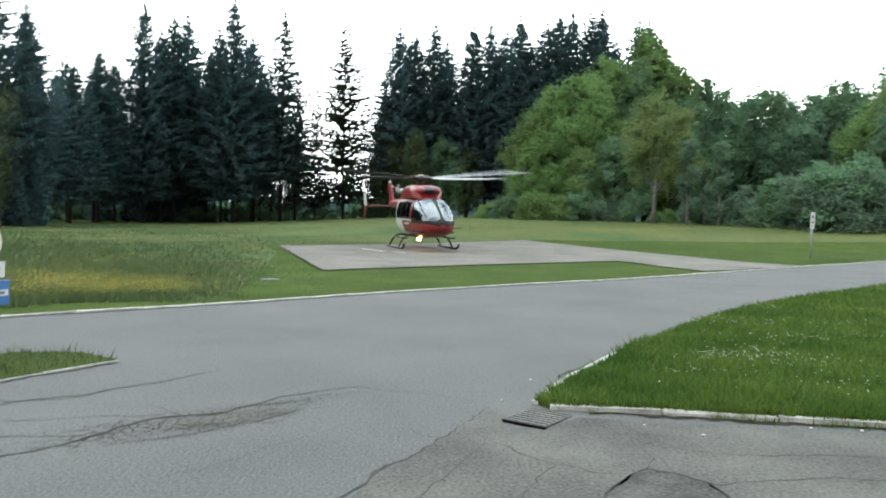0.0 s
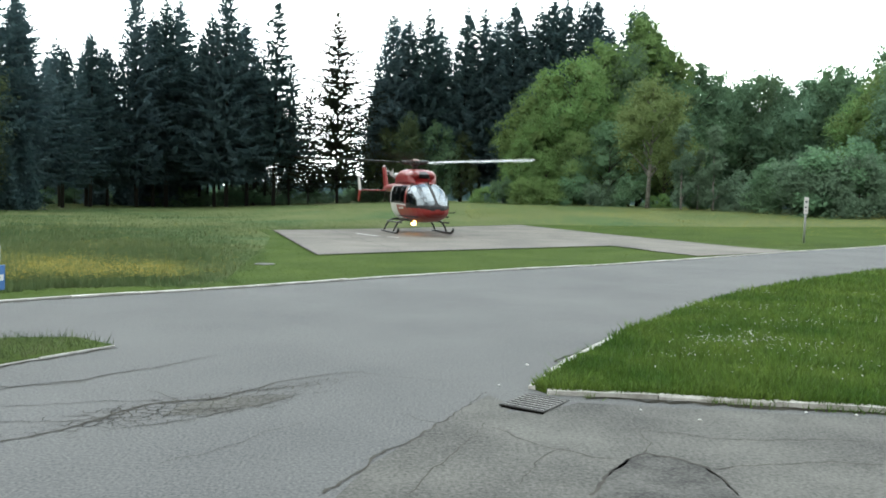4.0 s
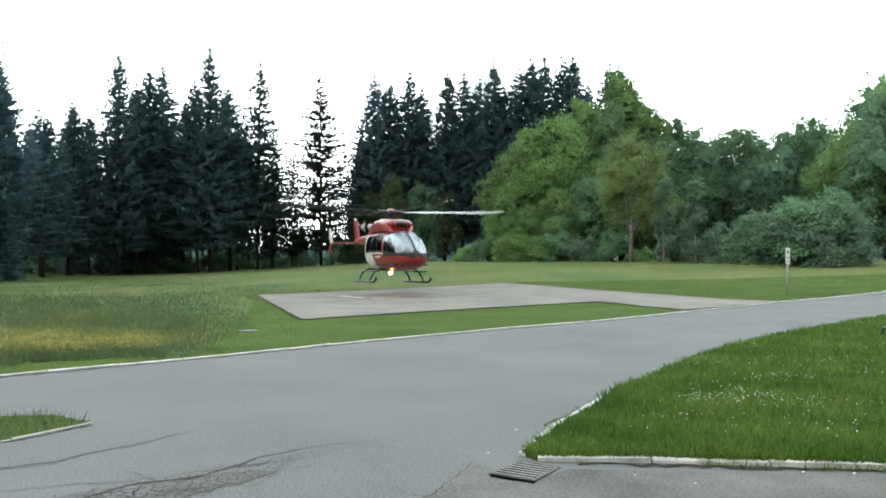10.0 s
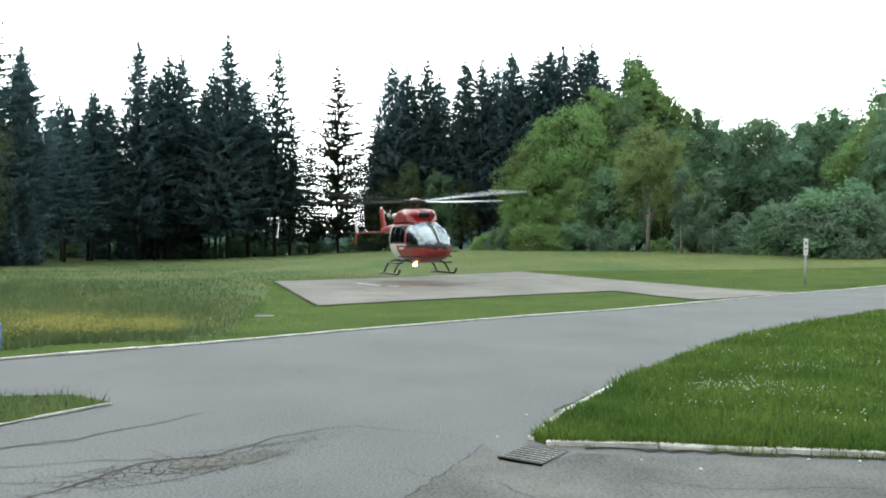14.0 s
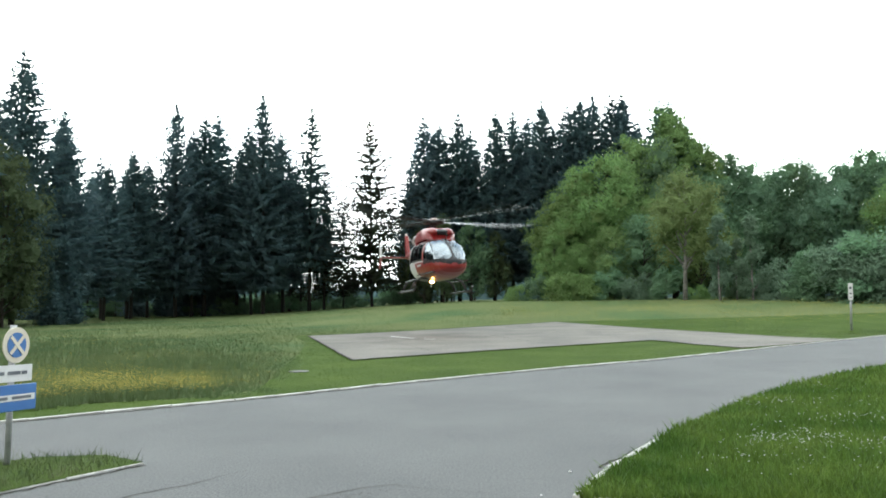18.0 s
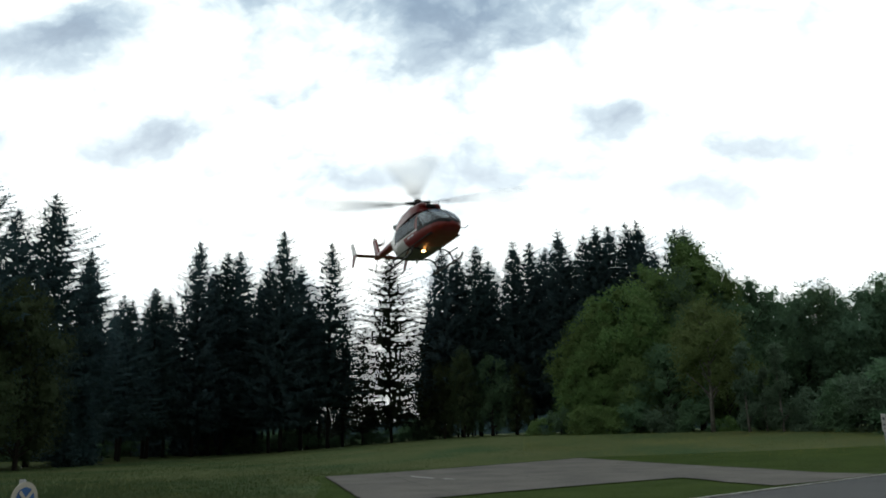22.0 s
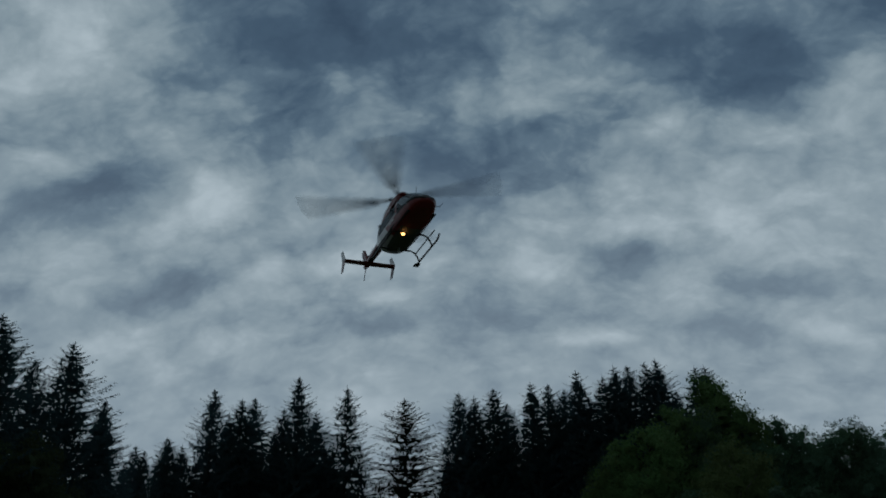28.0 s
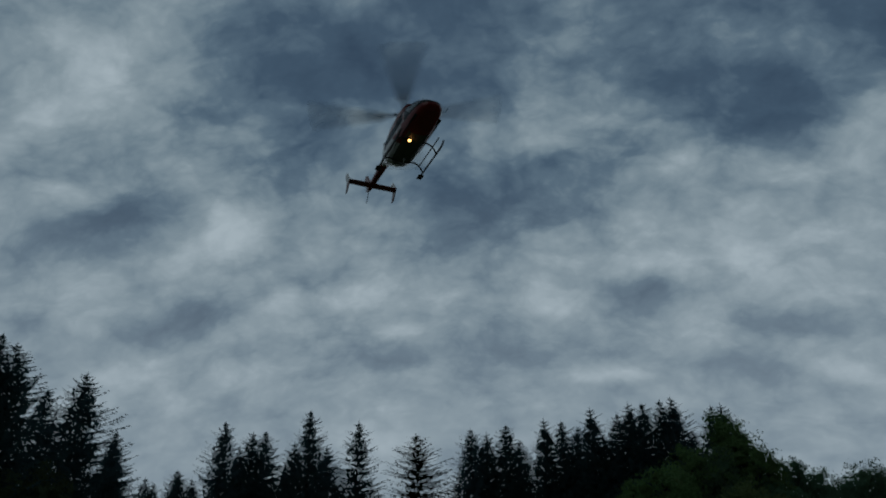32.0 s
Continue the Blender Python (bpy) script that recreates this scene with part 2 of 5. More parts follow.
M_ASPHALT = surface("worn_asphalt", (0.0435, 0.0450, 0.0475), (0.126, 0.1265, 0.1245), 0.85, 0.45, 48.0, 0.25, third="world", broad=0.22, spec=0.2)
M_ASPHALT_OLD = surface("patched_asphalt", (0.032, 0.032, 0.031), (0.126, 0.124, 0.113), 0.9, 1.1, 40.0, 0.4, third="world", broad=0.4, spec=0.2)
M_ASPHALT_DARK = surface("sunken_asphalt", (0.018, 0.018, 0.018), (0.104, 0.103, 0.096), 0.9, 3.0, 40.0, 0.5, third="world", broad=0.45, spec=0.15)
M_DIRT = surface("gutter_dirt", (0.012, 0.012, 0.009), (0.034, 0.031, 0.022), 0.95, 5.0, 40.0, 0.4, third="world", spec=0.1)
M_GRATE = surface("worn_grate_iron", (0.0960, 0.0930, 0.0900), (0.1800, 0.1740, 0.1710), 0.5, 8.0, 60.0, 0.2, metal=0.2)
# near-black colour that stands for the shade in and before the grate
M_GRATE_SHADE = surface("black_grate_shade", (0.003, 0.003, 0.003), (0.008, 0.008, 0.007), 0.95, 8.0, 60.0, 0.0, spec=0.0)
M_CONCRETE = surface("pad_concrete", (0.0785, 0.0744, 0.0646), (0.1580, 0.1437, 0.1245), 0.85, 0.5, 9.0, 0.25, third="world", broad=0.5, spec=0.25)
M_KERB = surface("kerb_concrete", (0.23, 0.222, 0.20), (0.50, 0.494, 0.468), 0.85, 4.0, 30.0, 0.3, third="world")
M_CRACK = surface("crack_dirt", (0.034, 0.033, 0.030), (0.066, 0.062, 0.055), 0.95, 3.0, 40.0, 0.3, third="world", spec=0.1)
M_PAINT_WHITE = surface("worn_white_paint", (0.324, 0.317, 0.302), (0.540, 0.533, 0.518), 0.7, 3.0, 25.0, 0.1, third="world")
M_SOIL = surface("meadow_soil", (0.056, 0.098, 0.040), (0.108, 0.124, 0.054), 0.95, 0.16, 3.0, 0.2, c=(0.090, 0.112, 0.043), third="world", spec=0.05)
M_MOWN_SOIL = surface("mown_sward", (0.031, 0.056, 0.008), (0.054, 0.082, 0.015), 0.95, 0.5, 14.0, 0.3, third="world", spec=0.05)
M_LAWN_SOIL = surface("lawn_thatch", (0.031, 0.053, 0.009), (0.056, 0.084, 0.019), 0.95, 0.7, 12.0, 0.3, third="world", spec=0.05)
M_GRASS = leafy("lawn_grass_blades", (0.036, 0.084, 0.012), (0.092, 0.142, 0.025), 0.15, 0.7, 0.9, crown=1.0, own_tint=False)
M_VERGE = leafy("rank_verge_blades", (0.034, 0.064, 0.020), (0.082, 0.098, 0.042), 0.15, 0.5, 1.4, crown=1.2, own_tint=False)
M_MEADOW = leafy("meadow_grass_blades", (0.058, 0.115, 0.046), (0.120, 0.152, 0.058), 0.15, 0.10, 0.16, crown=2.2, own_tint=False)
M_MOWN = leafy("mown_grass_blades", (0.031, 0.060, 0.006), (0.050, 0.081, 0.011), 0.12, 0.12, 0.5, crown=1.8, own_tint=False)
M_FLOWER_Y = leafy("yellow_petals", (0.29, 0.252, 0.055), (0.39, 0.345, 0.08), 0.3, 0.3, own_tint=False)
M_SORREL = leafy("sorrel_heads", (0.0723, 0.0850, 0.0320), (0.1062, 0.1150, 0.0450), 0.3, 0.3, own_tint=False)
M_FLOWER_W = leafy("white_petals", (0.560, 0.560, 0.528), (0.640, 0.640, 0.624), 0.3, 0.1, own_tint=False)
M_NEEDLE = leafy("spruce_needles", (0.064, 0.114, 0.126), (0.104, 0.162, 0.168), 0.45, 0.22)
M_LARCH = leafy("larch_needles", (0.025, 0.034, 0.022), (0.040, 0.051, 0.030), 0.35, 0.5)
M_LEAF = leafy("spring_leaves", (0.126, 0.212, 0.070), (0.172, 0.256, 0.094), 0.45, 0.22, 0.25, crown=0.9)
M_LEAF_DARK = leafy("alder_leaves", (0.104, 0.190, 0.104), (0.150, 0.238, 0.133), 0.45, 0.2, 0.25, crown=0.9)
M_LEAF_BLUE = leafy("hazel_leaves", (0.111, 0.202, 0.125), (0.154, 0.255, 0.156), 0.45, 0.2, 0.25, crown=0.9)
M_LEAF_OLIVE = leafy("budding_leaves", (0.138, 0.210, 0.076), (0.184, 0.252, 0.098), 0.45, 0.2, 0.25, crown=0.9)
M_LEAF_GREY = leafy("willow_scrub_leaves", (0.118, 0.187, 0.118), (0.156, 0.237, 0.157), 0.45, 0.2, 0.4, crown=0.9)
# the wood's shade is put into this leaf colour; no darker species
M_LEAF_SHADED = leafy("shaded_leaves", (0.052, 0.078, 0.038), (0.080, 0.108, 0.052), 0.4, 0.25, 0.25, crown=0.9)
M_BARK = surface("bark", (0.022, 0.017, 0.014), (0.053, 0.043, 0.034), 0.95, 4.0, 30.0, 0.6)
M_BARK_DARK = surface("dark_spruce_bark", (0.014, 0.012, 0.011), (0.034, 0.029, 0.025), 0.95, 4.0, 30.0, 0.6)
M_BIRCH = surface("pale_bark", (0.062, 0.059, 0.053), (0.260, 0.248, 0.229), 0.8, 5.0, 25.0, 0.3)
M_STEEL = surface("galvanised_steel", (0.210, 0.217, 0.224), (0.375, 0.382, 0.389), 0.5, 6.0, 60.0, 0.05, metal=0.25)
M_IRON = surface("cast_iron", (0.022, 0.021, 0.020), (0.056, 0.053, 0.050), 0.6, 8.0, 60.0, 0.2, metal=0.5)

# ---- building tools ----
def link(name, bm, material, parent=None):
    me = bpy.data.meshes.new(name)
    bm.to_mesh(me)
    bm.free()
    for m in material if isinstance(material, (list, tuple)) else [material]:
        me.materials.append(m)
    ob = new(name, me)
    ob.parent = parent
    return ob


def part(name, bm, material, parent, label=""):
    ob = link(name, bm, material, parent)
    if label:
        ob["label"] = label
    return ob


def raw(name, verts, faces, material, parent=None, smooth=False):
    me = bpy.data.meshes.new(name)
    me.from_pydata([tuple(v) for v in verts], [], [tuple(f) for f in faces])
    me.materials.append(material)
    if smooth:
        me.shade_smooth()
    ob = new(name, me)
    ob.parent = parent
    return ob


def cells(name, v, nv, material, parent=None):
    """A mesh of many separate triangles or quads: v holds the corners of each in a row, nv corners a face."""
    v = np.asarray(v, dtype=np.float32).reshape(-1, 3)
    nf = len(v) // nv
    me = bpy.data.meshes.new(name)
    me.vertices.add(len(v))
    me.vertices.foreach_set("co", v.ravel())
    me.loops.add(len(v))
    me.loops.foreach_set("vertex_index", np.arange(len(v), dtype=np.int32))
    me.polygons.add(nf)
    me.polygons.foreach_set("loop_start", np.arange(0, len(v), nv, dtype=np.int32))
    me.update(calc_edges=True)
    me.validate()
    me.materials.append(material)
    ob = new(name, me)
    ob.parent = parent
    return ob


def box(bm, size, at=(0, 0, 0), turn=None, bevel=0.0):
    m = Matrix.Translation(at) @ (turn.to_4x4() if turn else Matrix.Identity(4)) @ Matrix.Diagonal((*size, 1))
    made = bmesh.ops.create_cube(bm, size=1, matrix=m)["verts"]
    if bevel:
        edges = list({e for v in made for e in v.link_edges})
        bmesh.ops.bevel(bm, geom=edges, offset=bevel, segments=2, profile=0.6, affect="EDGES")


def tube(bm, points, radii, sides=8, caps=True):
    """A round bar along points."""
    pts = [Vector(p) for p in points]
    if isinstance(radii, (int, float)):
        radii = [radii] * len(pts)
    rings = []
    for i, p in enumerate(pts):
        d = (pts[min(i + 1, len(pts) - 1)] - pts[max(i - 1, 0)]).normalized()
        a = d.cross(Vector((0, 0, 1)) if abs(d.z) < 0.9 else Vector((1, 0, 0))).normalized()
        b = d.cross(a)
        rings.append([bm.verts.new(p + (a * math.cos(k * math.tau / sides) + b * math.sin(k * math.tau / sides)) * radii[i]) for k in range(sides)])
    for r0, r1 in zip(rings, rings[1:]):
        for k in range(sides):
            f = bm.faces.new((r0[k], r0[(k + 1) % sides], r1[(k + 1) % sides], r1[k]))
            f.smooth = True
    if caps:
        bm.faces.new(rings[0][::-1])
        bm.faces.new(rings[-1])


def smooth01(a):
    a = min(max(a, 0.0), 1.0)
    return a * a * (3 - 2 * a)


def rise(x, y):
    """Height of the land: level round the road, rising gently behind the pad and to the east."""
    r, azm = math.hypot(x, y), math.degrees(math.atan2(x, y))
    return -0.03 + 1.35 * smooth01((r - 33) / 40) * smooth01((azm + 20) / 22) * smooth01((150 - abs(azm)) / 40)


def sheet(name, poly, lift, material, parent=None, cut=2.5, depth=0.0):
    """A flat-lying sheet with an outline, draped over the land; depth: how far its rim goes down."""
    bm = bmesh.new()
    f = bm.faces.new([bm.verts.new((x, y, 0)) for x, y in poly])
    if f.normal.z < 0 or f.calc_area() and sum((x1 - x0) * (y1 + y0) for (x0, y0), (x1, y1) in zip(poly, poly[1:] + poly[:1])) > 0:
        f.normal_flip()
    bmesh.ops.triangulate(bm, faces=bm.faces[:])
    for _ in range(5):
        long_ = [e for e in bm.edges if e.calc_length() > cut]
        if not long_:
            break
        bmesh.ops.subdivide_edges(bm, edges=long_, cuts=1)
        bmesh.ops.triangulate(bm, faces=[f for f in bm.faces if len(f.verts) > 3])
    if depth:
        rim = [e for e in bm.edges if e.is_boundary]
        made = bmesh.ops.extrude_edge_only(bm, edges=rim)["geom"]
        low = {v for v in made if isinstance(v, bmesh.types.BMVert)}
    else:
        low = set()
    for v in bm.verts:
        v.co.z = rise(v.co.x, v.co.y) + lift - (depth if v in low else 0)
    return link(name, bm, material, parent)


def along(points, step):
    """Points at even steps along a line on the plan, with the direction there."""
    out, carry = [], 0.0
    for (x0, y0), (x1, y1) in zip(points, points[1:]):
        d = math.hypot(x1 - x0, y1 - y0)
        s = carry
        while s < d:
            out.append((x0 + (x1 - x0) * s / d, y0 + (y1 - y0) * s / d, math.atan2(y1 - y0, x1 - x0)))
            s += step
        carry = s - d
    return out

# ---- the ground ----
ROAD_FAR = [(-22.0, -6.0), (-14.0, 2.6), (-9.0, 8.0), (-6.4, 10.6), (-5.6, 11.35), (-4.68, 12.1), (-3.6, 13.0), (-3.0, 13.55), (-2.1, 14.45), (-1.27, 15.28), (-0.55, 15.95),
            (0.62, 16.98), (2.05, 18.2), (3.5, 19.3), (4.7, 20.3), (5.9, 21.4), (8.2, 23.6), (9.96, 25.25), (13.12, 28.3), (15.2, 30.2), (22.3, 35.6), (34.0, 44.5), (60.0, 62.0)]
LAWN_ROAD = [(0.80, 6.45), (1.32, 7.5), (1.76, 8.32), (2.49, 9.70), (3.87, 11.84), (5.27, 13.76), (6.44, 15.03), (7.71, 16.46), (9.74, 18.48), (12.54, 21.03), (14.74, 22.95),
             (23.14, 30.08), (36.14, 39.48), (62.0, 57.0)]
LAWN_FRONT = [(0.9, 6.3), (1.14, 6.26), (1.83, 6.22), (2.39, 6.12), (2.81, 6.06), (3.5, 5.95), (9.0, 5.1), (20.0, 3.4)]
PAD = [(-7.46, 35.53), (-3.25, 21.09), (0.23, 24.22), (4.58, 27.66), (6.5, 29.1), (6.9, 28.1), (7.26, 26.48), (8.1, 24.4), (9.96, 25.75), (13.12, 28.65),
       (11.9, 30.1), (11.2, 32.0), (10.53, 33.91), (8.81, 37.02), (6.73, 40.63), (4.58, 43.91)]
ISLE = [(-3.29, 7.86), (-3.72, 7.19), (-3.98, 6.75), (-7.0, 2.6), (-10.0, -1.5), (-11.0, -0.9), (-8.2, 3.5), (-5.1, 7.6), (-4.5, 8.15), (-3.85, 8.25)]

axis = [0.0]
step = 0.7
while axis[-1] < 2600:
    axis.append(axis[-1] + step)
    if axis[-1] > 75:
        step *= 1.35
axis = [-a for a in axis[:0:-1]] + axis
gv = [(x, y, rise(x, y)) for y in axis for x in axis]
na = len(axis)
gf = [(j * na + i, j * na + i + 1, (j + 1) * na + i + 1, (j + 1) * na + i) for j in range(na - 1) for i in range(na - 1)]
ground = raw("ground", gv, gf, M_SOIL, smooth=True)
tagged(ground, "green meadow ground rising gently to the woods", "ground", kind="structure")

MOWN = [(-22.0, -4.0), (-10.2, 10.0), (-6.95, 12.3), (-5.5, 12.95), (-4.3, 13.5), (-3.95, 14.3), (-4.1, 15.6), (-4.4, 17.7), (-4.65, 19.2), (-5.3, 24.0), (-6.5, 30.6), (-8.3, 36.0), (4.6, 44.6), (9.4, 38.0),
        (12.2, 33.2), (13.6, 31.0), (15.4, 31.2), (22.0, 36.4), (34.0, 45.2), (60.0, 62.8), (60.0, 60.0), (34.0, 43.0), (13.0, 28.0), (3.5, 18.9), (-3.0, 13.0), (-6.4, 10.2), (-9.0, 7.9), (-22.0, -6.2)]
mown_strip = sheet("mown_strip", MOWN, 0.012, M_MOWN_SOIL, cut=2.0)
tagged(mown_strip, "short mown bright green grass round the pad", "grass", kind="structure")
road = sheet("road", ROAD_FAR + LAWN_ROAD[::-1] + LAWN_FRONT + [(20.0, -14.0), (-22.0, -14.0)], 0.03, M_ASPHALT, cut=3.0)
tagged(road, "worn grey asphalt road and forecourt with cracks", "road", kind="structure")
pad = sheet("helipad", PAD, 0.036, M_CONCRETE, cut=3.0)
tagged(pad, "pale grey concrete landing pad with an access strip", "helipad", kind="structure")
lawn = sheet("lawn", LAWN_ROAD + [(62.0, 20.0)] + LAWN_FRONT[::-1], 0.055, M_LAWN_SOIL, cut=2.0, depth=0.1)
tagged(lawn, "short green lawn with daisies beside the forecourt", "lawn", kind="structure")
isle = sheet("verge", ISLE, 0.05, M_LAWN_SOIL, cut=2.0, depth=0.1)
tagged(isle, "grassy verge island between road and forecourt", "verge", kind="structure")


def stones(owner, points, length, width, top, low, offset=0.0):
    """A row of kerb stones, each a piece of its own."""
    rng = random.Random(len(points))
    shapes = []
    for k in range(3):
        bm = bmesh.new()
        box(bm, (length - 0.012, width, top - low), (0, 0, (top + low) / 2), bevel=0.012)
        for v in bm.verts:
            v.co += Vector((rng.uniform(-1, 1), rng.uniform(-1, 1), rng.uniform(-1, 1))) * 0.004
        me = bpy.data.meshes.new("kerb_stone")
        bm.to_mesh(me)
        bm.free()
        me.materials.append(M_KERB)
        shapes.append(me)
    spots = along(points, length)
    for (x, y, a), (x1, y1, _) in zip(spots, spots[1:]):
        a = math.atan2(y1 - y, x1 - x)
        ob = new("kerb_stone", shapes[rng.randrange(3)])
        cx, cy = x + math.cos(a) * length / 2 - math.sin(a) * offset, y + math.sin(a) * length / 2 + math.cos(a) * offset
        ob.matrix_basis = pose(cx, cy, rise(cx, cy) + rng.uniform(-0.004, 0.004), rng.uniform(-0.6, 0.6), rng.uniform(-0.4, 0.4), math.degrees(a) + rng.uniform(-0.7, 0.7))
        ob.parent = owner


stones(road, ROAD_FAR[2:-1], 1.0, 0.10, 0.056, -0.1)
stones(lawn, [(0.80, 6.42), (1.26, 7.5), (1.76, 8.42), (2.49, 9.80)], 0.56, 0.075, 0.066, -0.1)
stones(lawn, LAWN_FRONT[:7], 0.9, 0.09, 0.068, -0.1)
stones(isle, ISLE[:5], 0.8, 0.045, 0.046, -0.1)


def ribbon(name, points, widths, lift, material, owner, jitter=0.0, seed=1):
    """A narrow strip that lies on the road, ragged along both sides."""
    rng = random.Random(seed)
    fine = []
    for (x0, y0), (x1, y1) in zip(points, points[1:]):
        k = max(2, int(math.hypot(x1 - x0, y1 - y0) / 0.06)) if jitter else 1
        for i in range(k):
            fine.append((x0 + (x1 - x0) * i / k, y0 + (y1 - y0) * i / k))
    fine.append(points[-1])
    wob, verts = 0.0, []
    n = len(fine)
    for i, (x, y) in enumerate(fine):
        a, b = fine[max(i - 1, 0)], fine[min(i + 1, n - 1)]
        d = math.atan2(b[1] - a[1], b[0] - a[0])
        s = i / (n - 1) * (len(widths) - 1)
        w = widths[int(s)] + (widths[min(int(s) + 1, len(widths) - 1)] - widths[int(s)]) * (s % 1)
        wob = wob * 0.55 + rng.uniform(-jitter, jitter) * 1.6
        w0, w1 = (w * rng.uniform(0.25, 0.8), w * rng.uniform(0.25, 0.8)) if jitter else (w, w)
        cx, cy = x - math.sin(d) * wob, y + math.cos(d) * wob
        for side, ww in ((1, w0), (-1, w1)):
            px, py = cx - math.sin(d) * side * ww / 2, cy + math.cos(d) * side * ww / 2
            verts.append((px, py, rise(px, py) + lift))
    faces = [(2 * i, 2 * i + 1, 2 * i + 3, 2 * i + 2) for i in range(n - 1)]
    return raw(name, verts, faces, material, owner)


CRACKS = [
    ([(-3.6, 5.75), (-3.28, 6.22), (-2.92, 6.42), (-2.79, 6.68), (-2.5, 6.98), (-2.15, 7.54)], (0.03, 0.035, 0.03, 0.02, 0.01)),
    ([(-2.9, 4.5), (-2.57, 4.91), (-2.38, 5.12), (-2.28, 5.44), (-2.14, 5.69), (-2.0, 5.78), (-1.62, 5.92)], (0.03, 0.035, 0.05, 0.06, 0.05)),
    ([(-1.75, 5.85), (-1.3, 6.52), (-1.09, 6.69), (-0.87, 6.85), (-0.67, 6.93)], (0.03, 0.025, 0.035, 0.02, 0.02)),
    ([(-0.67, 6.93), (-0.36, 6.76), (0.05, 6.63), (0.4, 6.4)], (0.012, 0.010, 0.008)),
    ([(-0.6, 4.0), (-0.41, 4.45), (-0.33, 4.68), (-0.13, 5.06), (0.04, 5.39), (0.22, 5.85), (0.4, 6.28)], (0.03, 0.035, 0.03, 0.018, 0.012)),
    ([(-0.15, 4.0), (0.02, 4.5), (0.2, 4.95), (0.33, 5.4)], (0.014, 0.018, 0.012, 0.006)),
    ([(-3.4, 5.5), (-2.9, 5.62), (-2.5, 5.75), (-2.1, 5.8)], (0.012, 0.016, 0.014, 0.02)),
    ([(-2.3, 6.1), (-2.1, 5.95), (-1.9, 5.8)], (0.01, 0.015, 0.012)),
    ([(-2.2, 5.0), (-1.95, 5.15), (-1.7, 5.35), (-1.45, 5.6)], (0.012, 0.02, 0.018, 0.01)),
    ([(-1.9, 5.55), (-1.6, 5.6), (-1.3, 5.75), (-1.05, 6.1)], (0.02, 0.025, 0.018, 0.008)),
    ([(-1.7, 6.05), (-1.45, 6.2), (-1.2, 6.35), (-0.95, 6.6)], (0.015, 0.018, 0.012, 0.008)),
    ([(0.82, 4.05), (1.02, 4.45), (1.16, 4.67), (1.33, 4.78), (1.51, 4.68), (1.63, 4.55), (1.66, 4.36), (1.66, 4.1)], (0.03, 0.04, 0.03, 0.05, 0.045, 0.04, 0.03)),
    ([(-0.25, 5.6), (-0.12, 5.45), (0.02, 5.38)], (0.008, 0.012, 0.01)),
    ([(0.38, 5.3), (0.62, 4.95), (0.95, 4.7), (1.1, 4.68)], (0.012, 0.02, 0.016, 0.02)),
    ([(1.64, 4.5), (2.05, 4.62), (2.5, 4.7), (3.2, 4.58), (4.0, 4.65)], (0.02, 0.016, 0.022, 0.014, 0.01)),
    ([(1.35, 5.35), (1.9, 5.12), (2.8, 5.18), (3.6, 5.05)], (0.010, 0.016, 0.012, 0.008)),
    ([(1.3, 4.78), (1.42, 5.02), (1.36, 5.3)], (0.014, 0.01, 0.008)),
    ([(-3.9, 6.2), (-3.4, 6.1), (-2.9, 6.35)], (0.014, 0.02, 0.012)),
    ([(-3.5, 4.9), (-3.0, 5.15), (-2.5, 5.2)], (0.012, 0.018, 0.012)),
    ([(-1.6, 4.4), (-1.3, 4.75), (-1.15, 5.1), (-0.85, 5.35)], (0.006, 0.010, 0.008, 0.005)),
    ([(0.45, 4.2), (0.6, 4.55), (0.72, 4.8), (0.95, 4.95)], (0.008, 0.012, 0.012, 0.006)),
]
for k, (pts, wid) in enumerate(CRACKS):
    ribbon("crack", pts, [w * 1.15 for w in wid], 0.034, M_CRACK, road, 0.012, k + 1)


